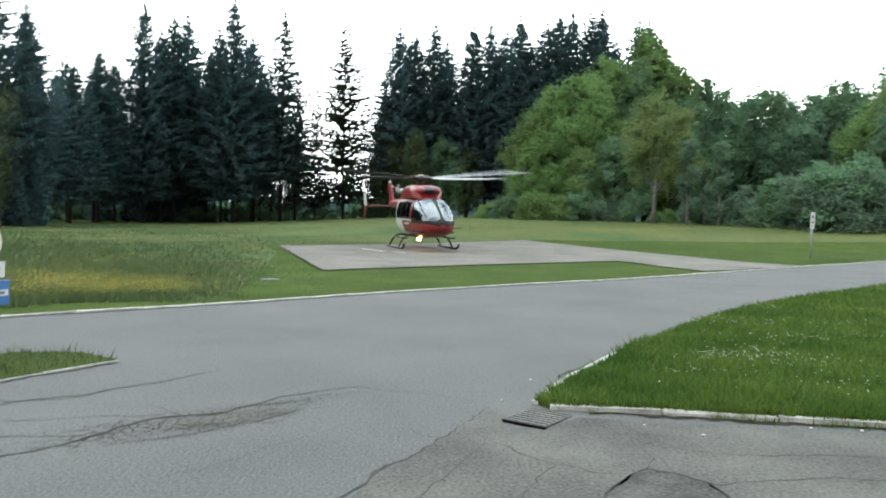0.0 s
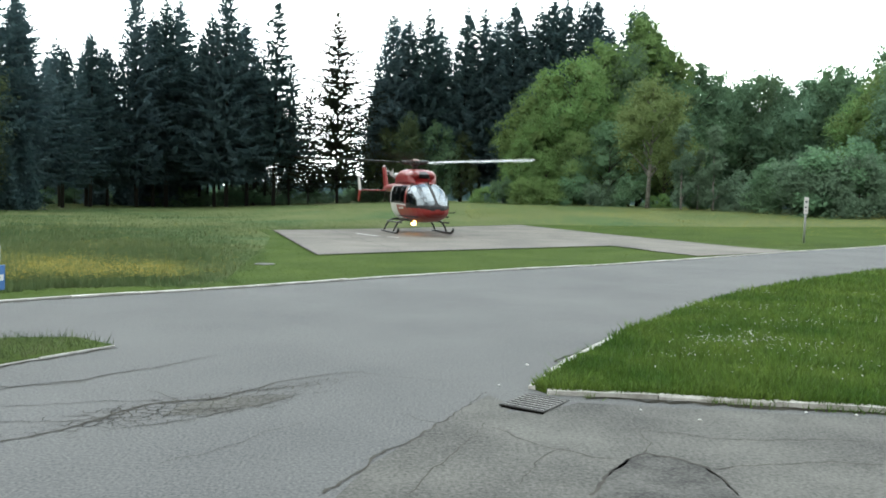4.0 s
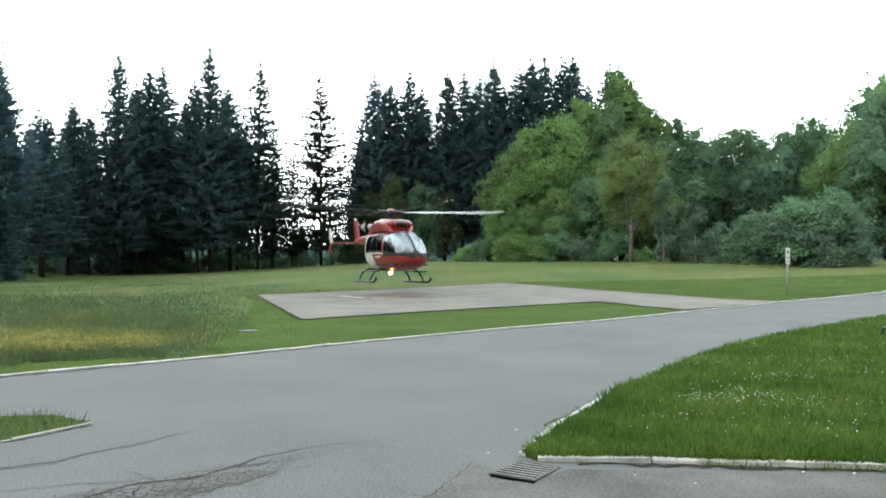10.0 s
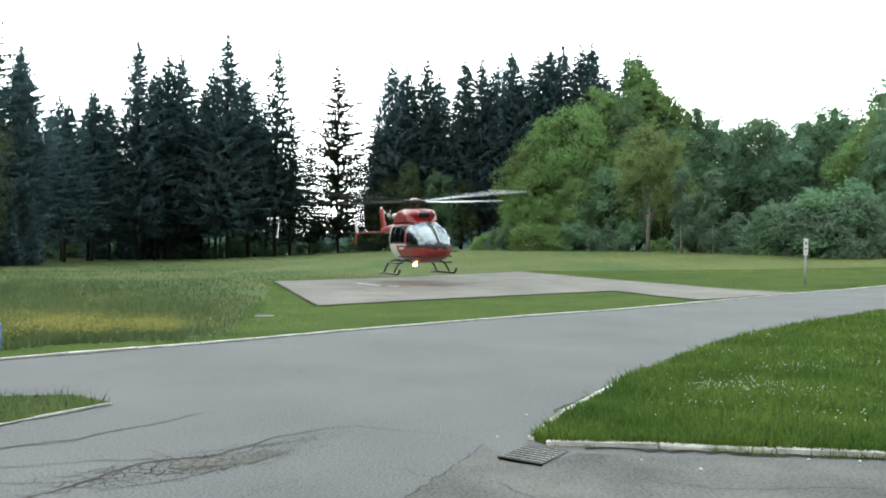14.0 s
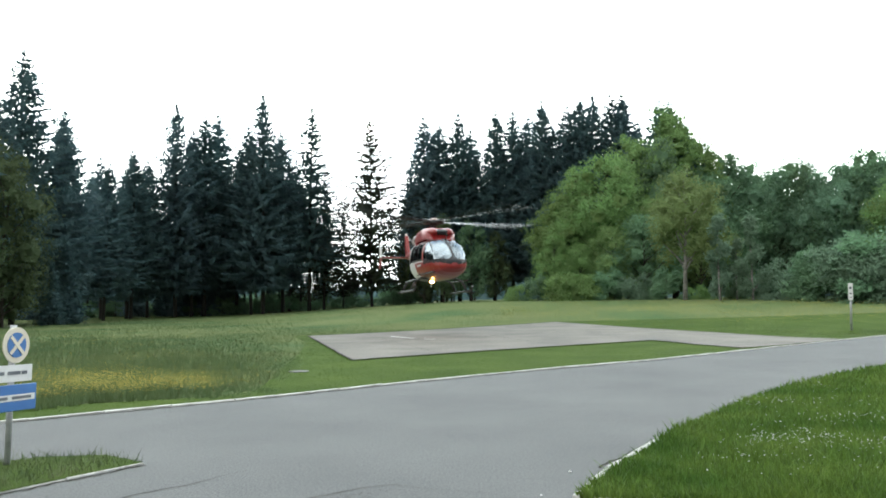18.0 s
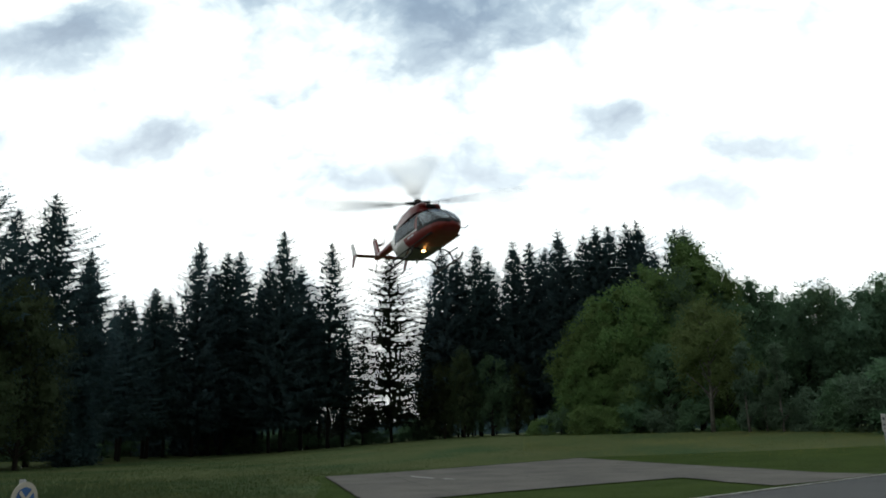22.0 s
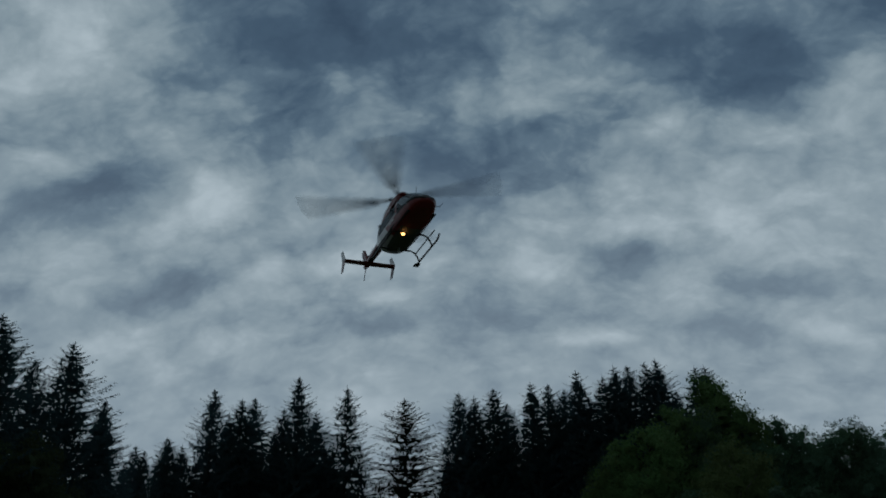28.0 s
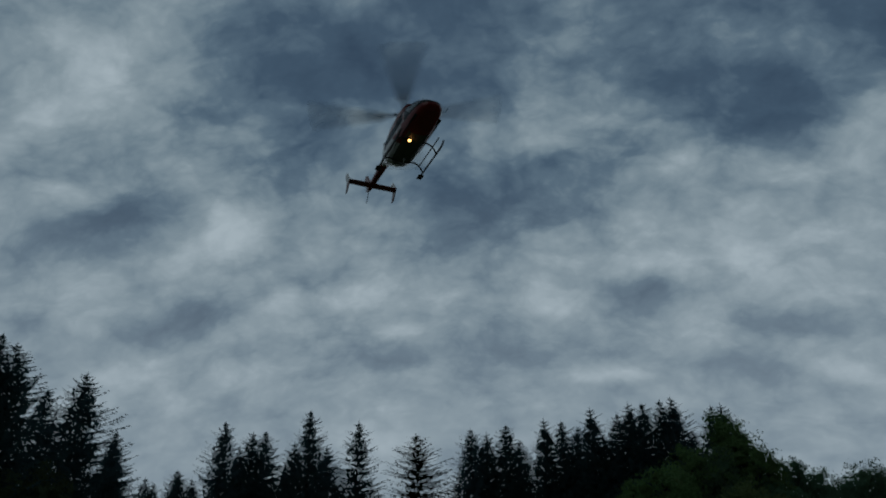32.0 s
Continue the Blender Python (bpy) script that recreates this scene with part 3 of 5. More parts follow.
def crazing(centre, turn, half_l, half_w, plate, seed, share=0.85):
    """Broken asphalt: a net of cracks round small plates, open at its rim."""
    rng_ = random.Random(seed)
    ca, sa = math.cos(turn), math.sin(turn)
    sites = []
    nu, nv = int(half_l / plate) + 2, int(half_w / plate) + 2
    for i in range(-nu, nu + 1):
        for j in range(-nv, nv + 1):
            sites.append(((i + (j % 2) * 0.5 + rng_.uniform(-0.36, 0.36)) * plate * 1.15, (j + rng_.uniform(-0.36, 0.36)) * plate * 0.8))
    verts, faces, done = [], [], set()
    for k, (u, v) in enumerate(sites):
        if (u / half_l) ** 2 + (v / half_w) ** 2 > 1.0:
            continue
        near = sorted((math.hypot(a - u, b - v), a, b) for j, (a, b) in enumerate(sites) if j != k and abs(a - u) < 3 * plate and abs(b - v) < 3 * plate)[:14]
        cell = [(u - 9, v - 9), (u + 9, v - 9), (u + 9, v + 9), (u - 9, v + 9)]
        for _, a, b in near:
            mx, my, nx, ny = (a + u) / 2, (b + v) / 2, a - u, b - v
            cut_ = []
            for p, q in zip(cell, cell[1:] + cell[:1]):
                dp, dq = (p[0] - mx) * nx + (p[1] - my) * ny, (q[0] - mx) * nx + (q[1] - my) * ny
                if dp <= 0:
                    cut_.append(p)
                if (dp < 0) != (dq < 0):
                    t = dp / (dp - dq)
                    cut_.append((p[0] + (q[0] - p[0]) * t, p[1] + (q[1] - p[1]) * t))
            cell = cut_
        for p, q in zip(cell, cell[1:] + cell[:1]):
            key = (round(p[0] + q[0], 3), round(p[1] + q[1], 3))
            if key in done:
                continue
            done.add(key)
            rim = (p[0] / half_l) ** 2 + (p[1] / half_w) ** 2
            if rng_.random() > share * (1.25 - 0.75 * rim):
                continue
            d = math.atan2(q[1] - p[1], q[0] - p[0])
            w0, w1 = rng_.uniform(0.003, 0.011) * (1.3 - 0.6 * rim), rng_.uniform(0.003, 0.011) * (1.3 - 0.6 * rim)
            m = ((p[0] + q[0]) / 2 + rng_.gauss(0, 0.06) * plate, (p[1] + q[1]) / 2 + rng_.gauss(0, 0.06) * plate)
            n0 = len(verts)
            for (x, y), w in ((p, w0), (m, (w0 + w1) / 2), (q, w1)):
                for sd in (1, -1):
                    gx, gy = x - math.sin(d) * sd * w / 2, y + math.cos(d) * sd * w / 2
                    px, py = centre[0] + ca * gx - sa * gy, centre[1] + sa * gx + ca * gy
                    verts.append((px, py, rise(px, py) + 0.0345))
            faces += [(n0, n0 + 1, n0 + 3, n0 + 2), (n0 + 2, n0 + 3, n0 + 5, n0 + 4)]
    return raw("crazing", verts, faces, M_CRACK, road)


crazing((-1.72, 5.72), 0.62, 0.95, 0.36, 0.085, 9)
crazing((-2.35, 5.25), 0.75, 0.55, 0.30, 0.11, 10, 0.6)
crazing((-1.05, 6.45), 0.75, 0.55, 0.13, 0.09, 11, 0.6)
sheet("asphalt_patch", [(-1.95, 5.42), (-1.6, 5.45), (-1.28, 5.78), (-1.12, 6.05), (-1.3, 6.08), (-1.62, 5.92), (-1.9, 5.72)], 0.0322, M_ASPHALT_OLD, road, cut=0.5)
sheet("asphalt_patch", [(-0.62, 3.6), (-0.41, 4.43), (-0.13, 5.04), (0.22, 5.82), (0.42, 6.2), (0.60, 5.86), (0.36, 5.42), (0.2, 4.95), (0.02, 4.5), (-0.2, 3.6)], 0.0328, M_ASPHALT_OLD, road, cut=0.5)
sheet("asphalt_patch", [(0.84, 4.0), (1.02, 4.43), (1.16, 4.65), (1.33, 4.76), (1.51, 4.66), (1.62, 4.53), (1.65, 4.36), (1.65, 3.9)], 0.034, M_ASPHALT_DARK, road, cut=1.0)
sheet("asphalt_patch", [(0.33, 5.42), (0.5, 5.68), (0.74, 5.72), (1.12, 6.02), (3.5, 5.72), (9.0, 4.9), (9.0, 2.0), (-0.75, 2.0), (-0.15, 4.0), (0.02, 4.5), (0.2, 4.97)], 0.0325, M_ASPHALT_OLD, road, cut=1.0)

for k, (pts, wid) in enumerate((([(1.2, 6.17), (2.4, 6.03), (3.5, 5.86), (9.0, 5.0)], (0.05, 0.10, 0.07, 0.11, 0.06, 0.12, 0.08)), ([(1.16, 7.55), (1.68, 8.42), (2.42, 9.75)], (0.03, 0.05, 0.04, 0.06)),
                               ([(-3.24, 7.8), (-3.94, 6.7), (-7.0, 2.5)], (0.03, 0.05, 0.04)), ([(-6.3, 10.55), (-3.55, 12.9), (-1.2, 15.2), (0.7, 16.88), (4.76, 20.2), (13.0, 28.1)], (0.05, 0.04, 0.06, 0.05)))):
    ribbon("gutter_dirt", pts, [w * 1.7 for w in wid], 0.0335, M_DIRT, road, 0.02, 400 + k)

# markings and tyre-dark streaks on the pad
ribbon("painted_line", [(-3.5, 34.1), (-2.42, 32.2)], (0.16, 0.16), 0.041, M_PAINT_WHITE, pad)
ribbon("painted_line", [(-2.0, 31.9), (-1.5, 31.2)], (0.12, 0.12), 0.041, M_PAINT_WHITE, pad)
for k, pts in enumerate(([(0.74, 34.6), (1.55, 30.97), (2.62, 28.02)], [(-5.0, 29.0), (1.0, 34.0), (6.5, 38.6)], [(-1.0, 23.3), (-3.2, 30.6), (-5.2, 37.4)])):
    ribbon("joint", pts, (0.03, 0.04, 0.03), 0.040, M_CRACK, pad, 0.02, 300 + k)

# dark ragged line along the pad's edges, coloured like the gutters
for k, pts in enumerate((PAD[0:2], PAD[1:5], PAD[4:8], PAD[10:15], [PAD[15], PAD[0]])):
    ribbon("edge_gap", pts, (0.10, 0.14, 0.09, 0.13), 0.041, M_DIRT, pad, 0.02, 500 + k)


def inspection_cover():
    top = new("inspection_cover")
    top.matrix_basis = pose(-4.0, 18.06, rise(-4.0, 18.06) - 0.038, 0, 0, 12)
    bm = bmesh.new()
    bmesh.ops.create_cone(bm, cap_ends=True, segments=28, radius1=0.30, radius2=0.28, depth=0.08)
    part("rim", bm, M_DIRT, top)
    bm = bmesh.new()
    bmesh.ops.create_cone(bm, cap_ends=True, segments=28, radius1=0.24, radius2=0.235, depth=0.03, matrix=Matrix.Translation((0, 0, 0.045)))
    part("lid", bm, M_IRON, top)
    return tagged(top, "dark round inspection cover sunk in the mown grass", "cover")


inspection_cover()


def pebble(x, y, size, seed):
    rng_ = random.Random(seed)
    bm = bmesh.new()
    bmesh.ops.create_icosphere(bm, subdivisions=2, radius=1.0)
    for v in bm.verts:
        v.co = Vector((v.co.x * size * rng_.uniform(0.8, 1.2), v.co.y * size * 0.7 * rng_.uniform(0.8, 1.2), v.co.z * size * 0.45))
    ob = link("pebble", bm, M_PAINT_WHITE)
    ob.matrix_basis = pose(x, y, rise(x, y) + 0.034 + size * 0.3, 0, 0, rng_.uniform(0, 180))
    return tagged(ob, "small pale stone lying on the asphalt", "stone", "stones on the road")


for k, (x, y, size) in enumerate(((0.865, 7.38, 0.018), (0.527, 6.53, 0.013), (1.93, 5.58, 0.013), (2.84, 5.85, 0.016), (3.2, 5.80, 0.018), (1.56, 5.83, 0.010))):
    pebble(x, y, size, k)


# ---- drain grate at the kerb corner ----
def drain_grate():
    top = new("drain_grate")
    top.matrix_basis = pose(0.766, 5.972, -0.024, -1.5, 0, -33) @ Matrix.Diagonal((0.88, 0.84, 1, 1))
    # bars run along x, side by side along y
    bm = bmesh.new()
    for s in (-1, 1):
        box(bm, (0.42, 0.022, 0.05), (0, s * 0.285, 0.0125), bevel=0.004)
        box(bm, (0.022, 0.55, 0.05), (s * 0.20, 0, 0.0125), bevel=0.004)
    part("frame", bm, M_IRON, top)
    # front lip with its shadow put into the colour
    bm = bmesh.new()
    box(bm, (0.40, 0.028, 0.044), (0.02, -0.308, 0.0125), bevel=0.004)
    part("lip", bm, M_GRATE_SHADE, top, "front lip painted black as shadow")
    # flat black sheet close under the bars paints the depth's darkness
    bm = bmesh.new()
    box(bm, (0.38, 0.55, 0.004), (0, 0, 0.031))
    part("sump", bm, M_GRATE_SHADE, top, "black sheet painted as the shaded opening under the bars")
    for k in range(7):
        bm = bmesh.new()
        box(bm, (0.38, 0.024, 0.006), (0, -0.234 + k * 0.078, 0.0355), bevel=0.002)
        part("bar", bm, M_GRATE, top)
    return tagged(top, "worn cast-iron drain grate sunk at the kerb corner", "drain grate")


drain_grate()

# ---- the rescue helicopter ----
M_RED = surface("red_aircraft_paint", (0.165, 0.0085, 0.0085), (0.215, 0.0130, 0.0120), 0.38, 0.8, 40.0, 0.01, coat=0.2)
M_WHITE = surface("white_aircraft_paint", (0.528, 0.528, 0.520), (0.624, 0.624, 0.616), 0.32, 1.0, 40.0, 0.01, coat=0.4)
M_BLACK = surface("black_aircraft_paint", (0.007, 0.007, 0.008), (0.014, 0.014, 0.016), 0.5, 1.0, 40.0, 0.01, spec=0.25)
M_BELLY = surface("grey_belly_paint", (0.085, 0.085, 0.080), (0.13, 0.13, 0.122), 0.5, 1.2, 30.0, 0.02)
M_SKID = surface("dark_skid_paint", (0.014, 0.014, 0.014), (0.032, 0.032, 0.032), 0.5, 4.0, 40.0, 0.05)
M_BLADE = surface("dark_grey_blade_paint", (0.015, 0.017, 0.018), (0.028, 0.031, 0.033), 0.6, 2.0, 40.0, 0.02, spec=0.15)
# pale colour imitates the sky's sheen on the blades' upper side
M_BLADE_SKYLIT = surface("skylit_blade_top", (0.22, 0.23, 0.23), (0.30, 0.31, 0.31), 0.45, 2.0, 40.0, 0.02, spec=0.5)
M_CAP = surface("pale_rotor_cap", (0.294, 0.154, 0.140), (0.406, 0.280, 0.259), 0.4, 3.0, 40.0, 0.02)
M_LAMP = glow("landing_light_glow", (1.0, 0.40, 0.09), 110.0)
M_SEAT = surface("dark_seat_cloth", (0.014, 0.014, 0.017), (0.035, 0.035, 0.038), 0.9, 6.0, 60.0, 0.2)


def cabin_glass(name, tint, gloss):
    m = bpy.data.materials.new(name)
    m.use_nodes = True
    n, l = m.node_tree.nodes, m.node_tree.links
    n.remove(n["Principled BSDF"])
    see, shine, mix = n.new("ShaderNodeBsdfTransparent"), n.new("ShaderNodeBsdfGlossy"), n.new("ShaderNodeMixShader")
    see.inputs["Color"].default_value = (tint, tint, tint * 1.03, 1)
    shine.inputs["Roughness"].default_value = 0.16
    shine.inputs["Color"].default_value = (0.86, 0.94, 1.0, 1)
    mix.inputs["Fac"].default_value = gloss
    l.new(see.outputs[0], mix.inputs[1])
    l.new(shine.outputs[0], mix.inputs[2])
    l.new(mix.outputs[0], n["Material Output"].inputs["Surface"])
    return m


M_SCREEN = cabin_glass("windscreen_glass", 0.26, 0.19)
M_WINDOW = cabin_glass("tinted_window_glass", 0.10, 0.10)

HULL = [(3.95, 1.00, 1.14, 0.12), (3.88, 0.90, 1.26, 0.34), (3.62, 0.76, 1.50, 0.57), (3.2, 0.65, 1.80, 0.72), (2.72, 0.58, 2.08, 0.81), (2.2, 0.54, 2.26, 0.86),
        (1.6, 0.52, 2.34, 0.88), (0.9, 0.52, 2.38, 0.885), (0.0, 0.52, 2.39, 0.885), (-0.7, 0.55, 2.39, 0.87), (-1.3, 0.70, 2.38, 0.80), (-1.8, 1.00, 2.37, 0.66),
        (-2.2, 1.38, 2.36, 0.50), (-2.6, 1.70, 2.34, 0.36), (-3.0, 1.86, 2.32, 0.27)]


def hull_at(x):
    for (x0, *a), (x1, *b) in zip(HULL, HULL[1:]):
        if x0 >= x >= x1:
            s = (x0 - x) / (x0 - x1)
            return [p + (q - p) * s for p, q in zip(a, b)]
    return list(HULL[-1][1:])


def hull_point(x, th, grow=0.0):
    zb, zt, w = hull_at(x)
    zc, hh = (zb + zt) / 2, (zt - zb) / 2
    c, s = math.cos(th), math.sin(th)
    e = 2 / 2.7
    return ((w + grow) * math.copysign(abs(c) ** e, c), zc + (hh + grow) * math.copysign(abs(s) ** e, s))


def hull_kind(x, y, z):
    side = abs(y) > 0.42
    belt = 1.36
    if z < 0.66 and x < 1.9:
        return "belly"
    low = 1.30 + 0.16 * max(0.0, 1 - abs(y) / 0.22)
    pillar = 1.72 + 0.85 * max(0.0, 2.2 - z) ** 1.25
    if x > pillar and z > low:
        if abs(y) < 0.045 or x < pillar + 0.07:
            return "screen_post"
        if z > 2.22:
            return "roof"
        return "windscreen_port" if y > 0 else "windscreen_starboard"
    if 1.86 < x <= pillar and 1.42 < z < 2.10 and x > 1.92:
        return "quarter_window" + ("_port" if y > 0 else "_starboard")
    if x > 1.92 and z > 1.04 + 0.14 * min(1.0, abs(y) / 0.7):
        return "nose_band"
    if side and 1.68 < x <= 1.92 and z > 1.36:
        return "door_pillar" + ("_port" if y > 0 else "_starboard")
    if side and 1.42 < z < 2.12:
        for name, a, b in (("door_window", 0.94, 1.62), ("cabin_window", 0.0, 0.88), ("rear_window", -1.0, -0.08)):
            if a < x < b:
                return name + ("_port" if y > 0 else "_starboard")
    if z > 2.16:
        return "roof"
    if 1.30 < z <= belt:
        return ("stripe_port" if y > 0 else "stripe_starboard") if -1.5 < x else "rear_body"
    if z > belt:
        return "window_surround" if x > -1.02 else "rear_body"
    if x > 0.2 + (1.3 - z) * 0.75:
        return "lower_body"
    return "rear_body"


def helicopter():
    top = new("helicopter")
    nx, na = 210, 144
    xs = [3.95 - 6.95 * (i / nx) ** 1.12 for i in range(nx + 1)]
    groups = {}
    pts = [[(x, *hull_point(x, 2 * math.pi * k / na)) for k in range(na)] for x in xs]
    for i in range(nx):
        for k in range(na):
            q = [pts[i][k], pts[i][(k + 1) % na], pts[i + 1][(k + 1) % na], pts[i + 1][k]]
            cx, cy, cz = [sum(v[j] for v in q) / 4 for j in range(3)]
            groups.setdefault(hull_kind(cx, cy, cz), []).append(((i, k), (i, (k + 1) % na), (i + 1, (k + 1) % na), (i + 1, k)))
    paint = {"belly": M_BELLY, "door_pillar_port": M_RED, "door_pillar_starboard": M_RED, "roof": M_RED, "nose_band": M_BLACK, "screen_post": M_BLACK, "stripe_port": M_WHITE, "stripe_starboard": M_WHITE, "window_surround": M_BLACK, "lower_body": M_RED, "rear_body": M_WHITE}
    words = {"belly": "grey belly panel", "door_pillar_port": "red door pillar", "door_pillar_starboard": "red door pillar", "roof": "red cabin roof and windscreen posts", "nose_band": "black band under the windscreen", "stripe_port": "white waist stripe", "stripe_starboard": "white waist stripe", "screen_post": "black windscreen post",
             "lower_body": "red lower nose and doors", "rear_body": "white rear fuselage", "window_surround": "black window surround"}
    for kind, faces in groups.items():
        used = sorted({c for f in faces for c in f})
        idx = {c: j for j, c in enumerate(used)}
        glass = "window" in kind or "windscreen" in kind
        name = kind.replace("_port", "").replace("_starboard", "")
        mat_ = paint.get(kind) or (M_SCREEN if "windscreen" in kind else M_WINDOW)
        ob = raw(name, [pts[i][k] for i, k in used], [[idx[c] for c in f] for f in faces], mat_, top, smooth=True)
        ob["label"] = words.get(kind, "curved clear windscreen" if "windscreen" in kind else "dark tinted window")
    bm = bmesh.new()
    bm.faces.new([bm.verts.new((xs[0], *hull_point(xs[0], 2 * math.pi * k / na))) for k in range(na)])
    part("nose_cap", bm, M_RED, top)
    for s, wid in ((-1, 0.0), (1, 0.0)):
        bm = bmesh.new()
        box(bm, (0.5, 0.46, 0.12), (1.35, s * 0.4, 1.0), bevel=0.04)
        box(bm, (0.12, 0.46, 0.72), (1.12, s * 0.4, 1.36), bevel=0.04)
        part("seat", bm, M_SEAT, top)
    bm = bmesh.new()
    box(bm, (0.3, 1.1, 0.30), (2.85, 0, 1.16), bevel=0.06)
    part("instrument_panel", bm, M_BLACK, top)
    bm = bmesh.new()
    box(bm, (0.05, 1.6, 1.3), (0.75, 0, 1.5))
    box(bm, (3.0, 1.5, 0.05), (1.6, 0, 0.8))
    part("cabin_floor", bm, M_SEAT, top)

    # engine cowling: two rounded humps with dark intakes, exhausts behind
    bm = bmesh.new()
    rows = [(1.80, 2.28, 0.10, 0.40), (1.62, 2.34, 0.30, 0.60), (1.3, 2.36, 0.50, 0.69), (0.7, 2.36, 0.60, 0.70), (0.1, 2.36, 0.62, 0.66), (-0.6, 2.36, 0.60, 0.64), (-1.3, 2.34, 0.50, 0.56), (-2.0, 2.30, 0.34, 0.42), (-2.8, 2.22, 0.16, 0.24)]
    rings = []
    for x, z0, hgt, w in rows:
        rings.append([bm.verts.new((x, w * math.copysign(abs(math.cos(a)) ** 0.5, math.cos(a)), z0 - 0.06 + hgt * abs(math.sin(a)) ** 0.42)) for a in [math.pi * k / 20 for k in range(21)]])
    for r0, r1 in zip(rings, rings[1:]):
        for k in range(20):
            bm.faces.new((r0[k], r0[k + 1], r1[k + 1], r1[k])).smooth = True
    bm.faces.new(rings[0])
    bm.faces.new(rings[-1][::-1])
    cowl = part("cowling", bm, M_RED, top, "red engine cowling")
    bm = bmesh.new()
    box(bm, (0.42, 0.56, 0.22), (1.55, 0.05, 2.62), Matrix.Rotation(0.35, 3, "Y"), bevel=0.07)
    part("air_intake", bm, M_BLACK, cowl, "dark engine air intake")
    for s in (-1, 1):
        bm = bmesh.new()
        bmesh.ops.create_uvsphere(bm, u_segments=20, v_segments=12, radius=1.0, matrix=Matrix.Translation((1.22, s * 0.34, 2.60)) @ Matrix.Diagonal((0.58, 0.29, 0.23, 1)))
        for f in bm.faces:
            f.smooth = True
        part("engine_fairing", bm, M_RED, cowl, "rounded red engine fairing")
        bm = bmesh.new()
        tube(bm, [(-1.5, s * 0.22, 2.62), (-2.1, s * 0.34, 2.66)], [0.13, 0.15], 12)
        part("exhaust", bm, M_STEEL, cowl, "heat-stained exhaust pipe")
    bm = bmesh.new()
    tube(bm, [(0.2, 0, 2.85), (0.2, 0, 3.25)], [0.14, 0.09], 12)
    part("mast", bm, M_SKID, top)

    # tail: boom, fin, stabiliser with end plates, bumper
    bm = bmesh.new()
    tube(bm, [(-2.5, 0, 2.10), (-3.2, 0, 2.12), (-4.6, 0, 2.10), (-5.7, 0, 2.08), (-6.05, 0, 2.10)], [0.30, 0.25, 0.20, 0.16, 0.10], 16)
    part("tail_boom", bm, M_RED, top, "red tail boom")

    def slab(name, outline, thick, axis_, material, owner, label=""):
        bm_ = bmesh.new()
        def place(u, v, t):
            return (u, t, v) if axis_ == "y" else (u, v, t)
        cu, cv = sum(p[0] for p in outline) / len(outline), sum(p[1] for p in outline) / len(outline)
        layers = []
        for t, k in ((-thick, 0.86), (-thick * 0.6, 1.0), (thick * 0.6, 1.0), (thick, 0.86)):
            layers.append([bm_.verts.new(place(cu + (u - cu) * k, cv + (v - cv) * k, t)) for u, v in outline])
        n_ = len(outline)
        for a, b in zip(layers, layers[1:]):
            for i in range(n_):
                bm_.faces.new((a[i], a[(i + 1) % n_], b[(i + 1) % n_], b[i]))
        bm_.faces.new(layers[0][::-1])
        bm_.faces.new(layers[-1])
        bmesh.ops.recalc_face_normals(bm_, faces=bm_.faces[:])
        return part(name, bm_, material, owner, label)

    slab("tail_fin", [(-5.35, 2.15), (-5.95, 3.10), (-6.02, 3.22), (-6.42, 3.22), (-6.38, 3.0), (-6.0, 2.05)], 0.07, "y", M_RED, top, "red swept tail fin")
    stab = slab("stabiliser", [(-5.02, -1.47), (-4.98, 0), (-5.02, 1.47), (-5.46, 1.47), (-5.50, 0), (-5.46, -1.47)], 0.035, "z", M_RED, top, "red horizontal stabiliser")
    stab.location = (0, 0, 1.97)
    for s in (-1, 1):
        up = slab("end_plate", [(-5.0, 1.97), (-5.5, 2.72), (-5.88, 2.72), (-5.62, 1.97)], 0.025, "y", M_WHITE, stab, "white upper end plate")
        up.location = (0, s * 1.495, -1.97)
        dn = slab("end_plate", [(-5.0, 1.962), (-5.62, 1.962), (-5.86, 1.40), (-5.52, 1.38)], 0.025, "y", M_RED, stab, "red lower end plate")
        dn.location = (0, s * 1.495, -1.97)
    bm = bmesh.new()
    tube(bm, [(-5.85, 0, 2.02), (-6.05, 0, 1.7), (-6.28, 0, 1.34)], 0.022, 8)
    part("tail_bumper", bm, M_SKID, top)
    bm = bmesh.new()
    bmesh.ops.create_uvsphere(bm, u_segments=10, v_segments=6, radius=0.07, matrix=Matrix.Translation((-6.25, 0, 3.27)))
    part("beacon", bm, M_WHITE, top, "white strobe lens on the fin")

    # landing gear
    for s in (-1, 1):
        bm = bmesh.new()
        tube(bm, [(-1.12, s * 1.25, 0.06), (1.75, s * 1.25, 0.06), (1.98, s * 1.25, 0.09), (2.14, s * 1.25, 0.17), (2.22, s * 1.25, 0.27)], 0.05, 10)
        sk = part("skid", bm, M_SKID, top)
        bm = bmesh.new()
        box(bm, (0.42, 0.30, 0.035), (-0.98, s * 1.25, 0.03), bevel=0.012)
        part("skid_plate", bm, M_SKID, sk)
        bm = bmesh.new()
        tube(bm, [(-0.72, s * 1.08, 0.52), (2.05, s * 1.08, 0.52)], 0.032, 8)
        part("step_bar", bm, M_SKID, sk)
        for x in (1.22, -0.62):
            bm = bmesh.new()
            tube(bm, [(x, s * 1.25, 0.08), (x, s * 1.16, 0.30), (x, s * 1.02, 0.52), (x, s * 0.78, 0.63), (x, s * 0.4, 0.60), (x, 0, 0.58)], 0.045, 9)
            part("cross_tube", bm, M_SKID, sk)

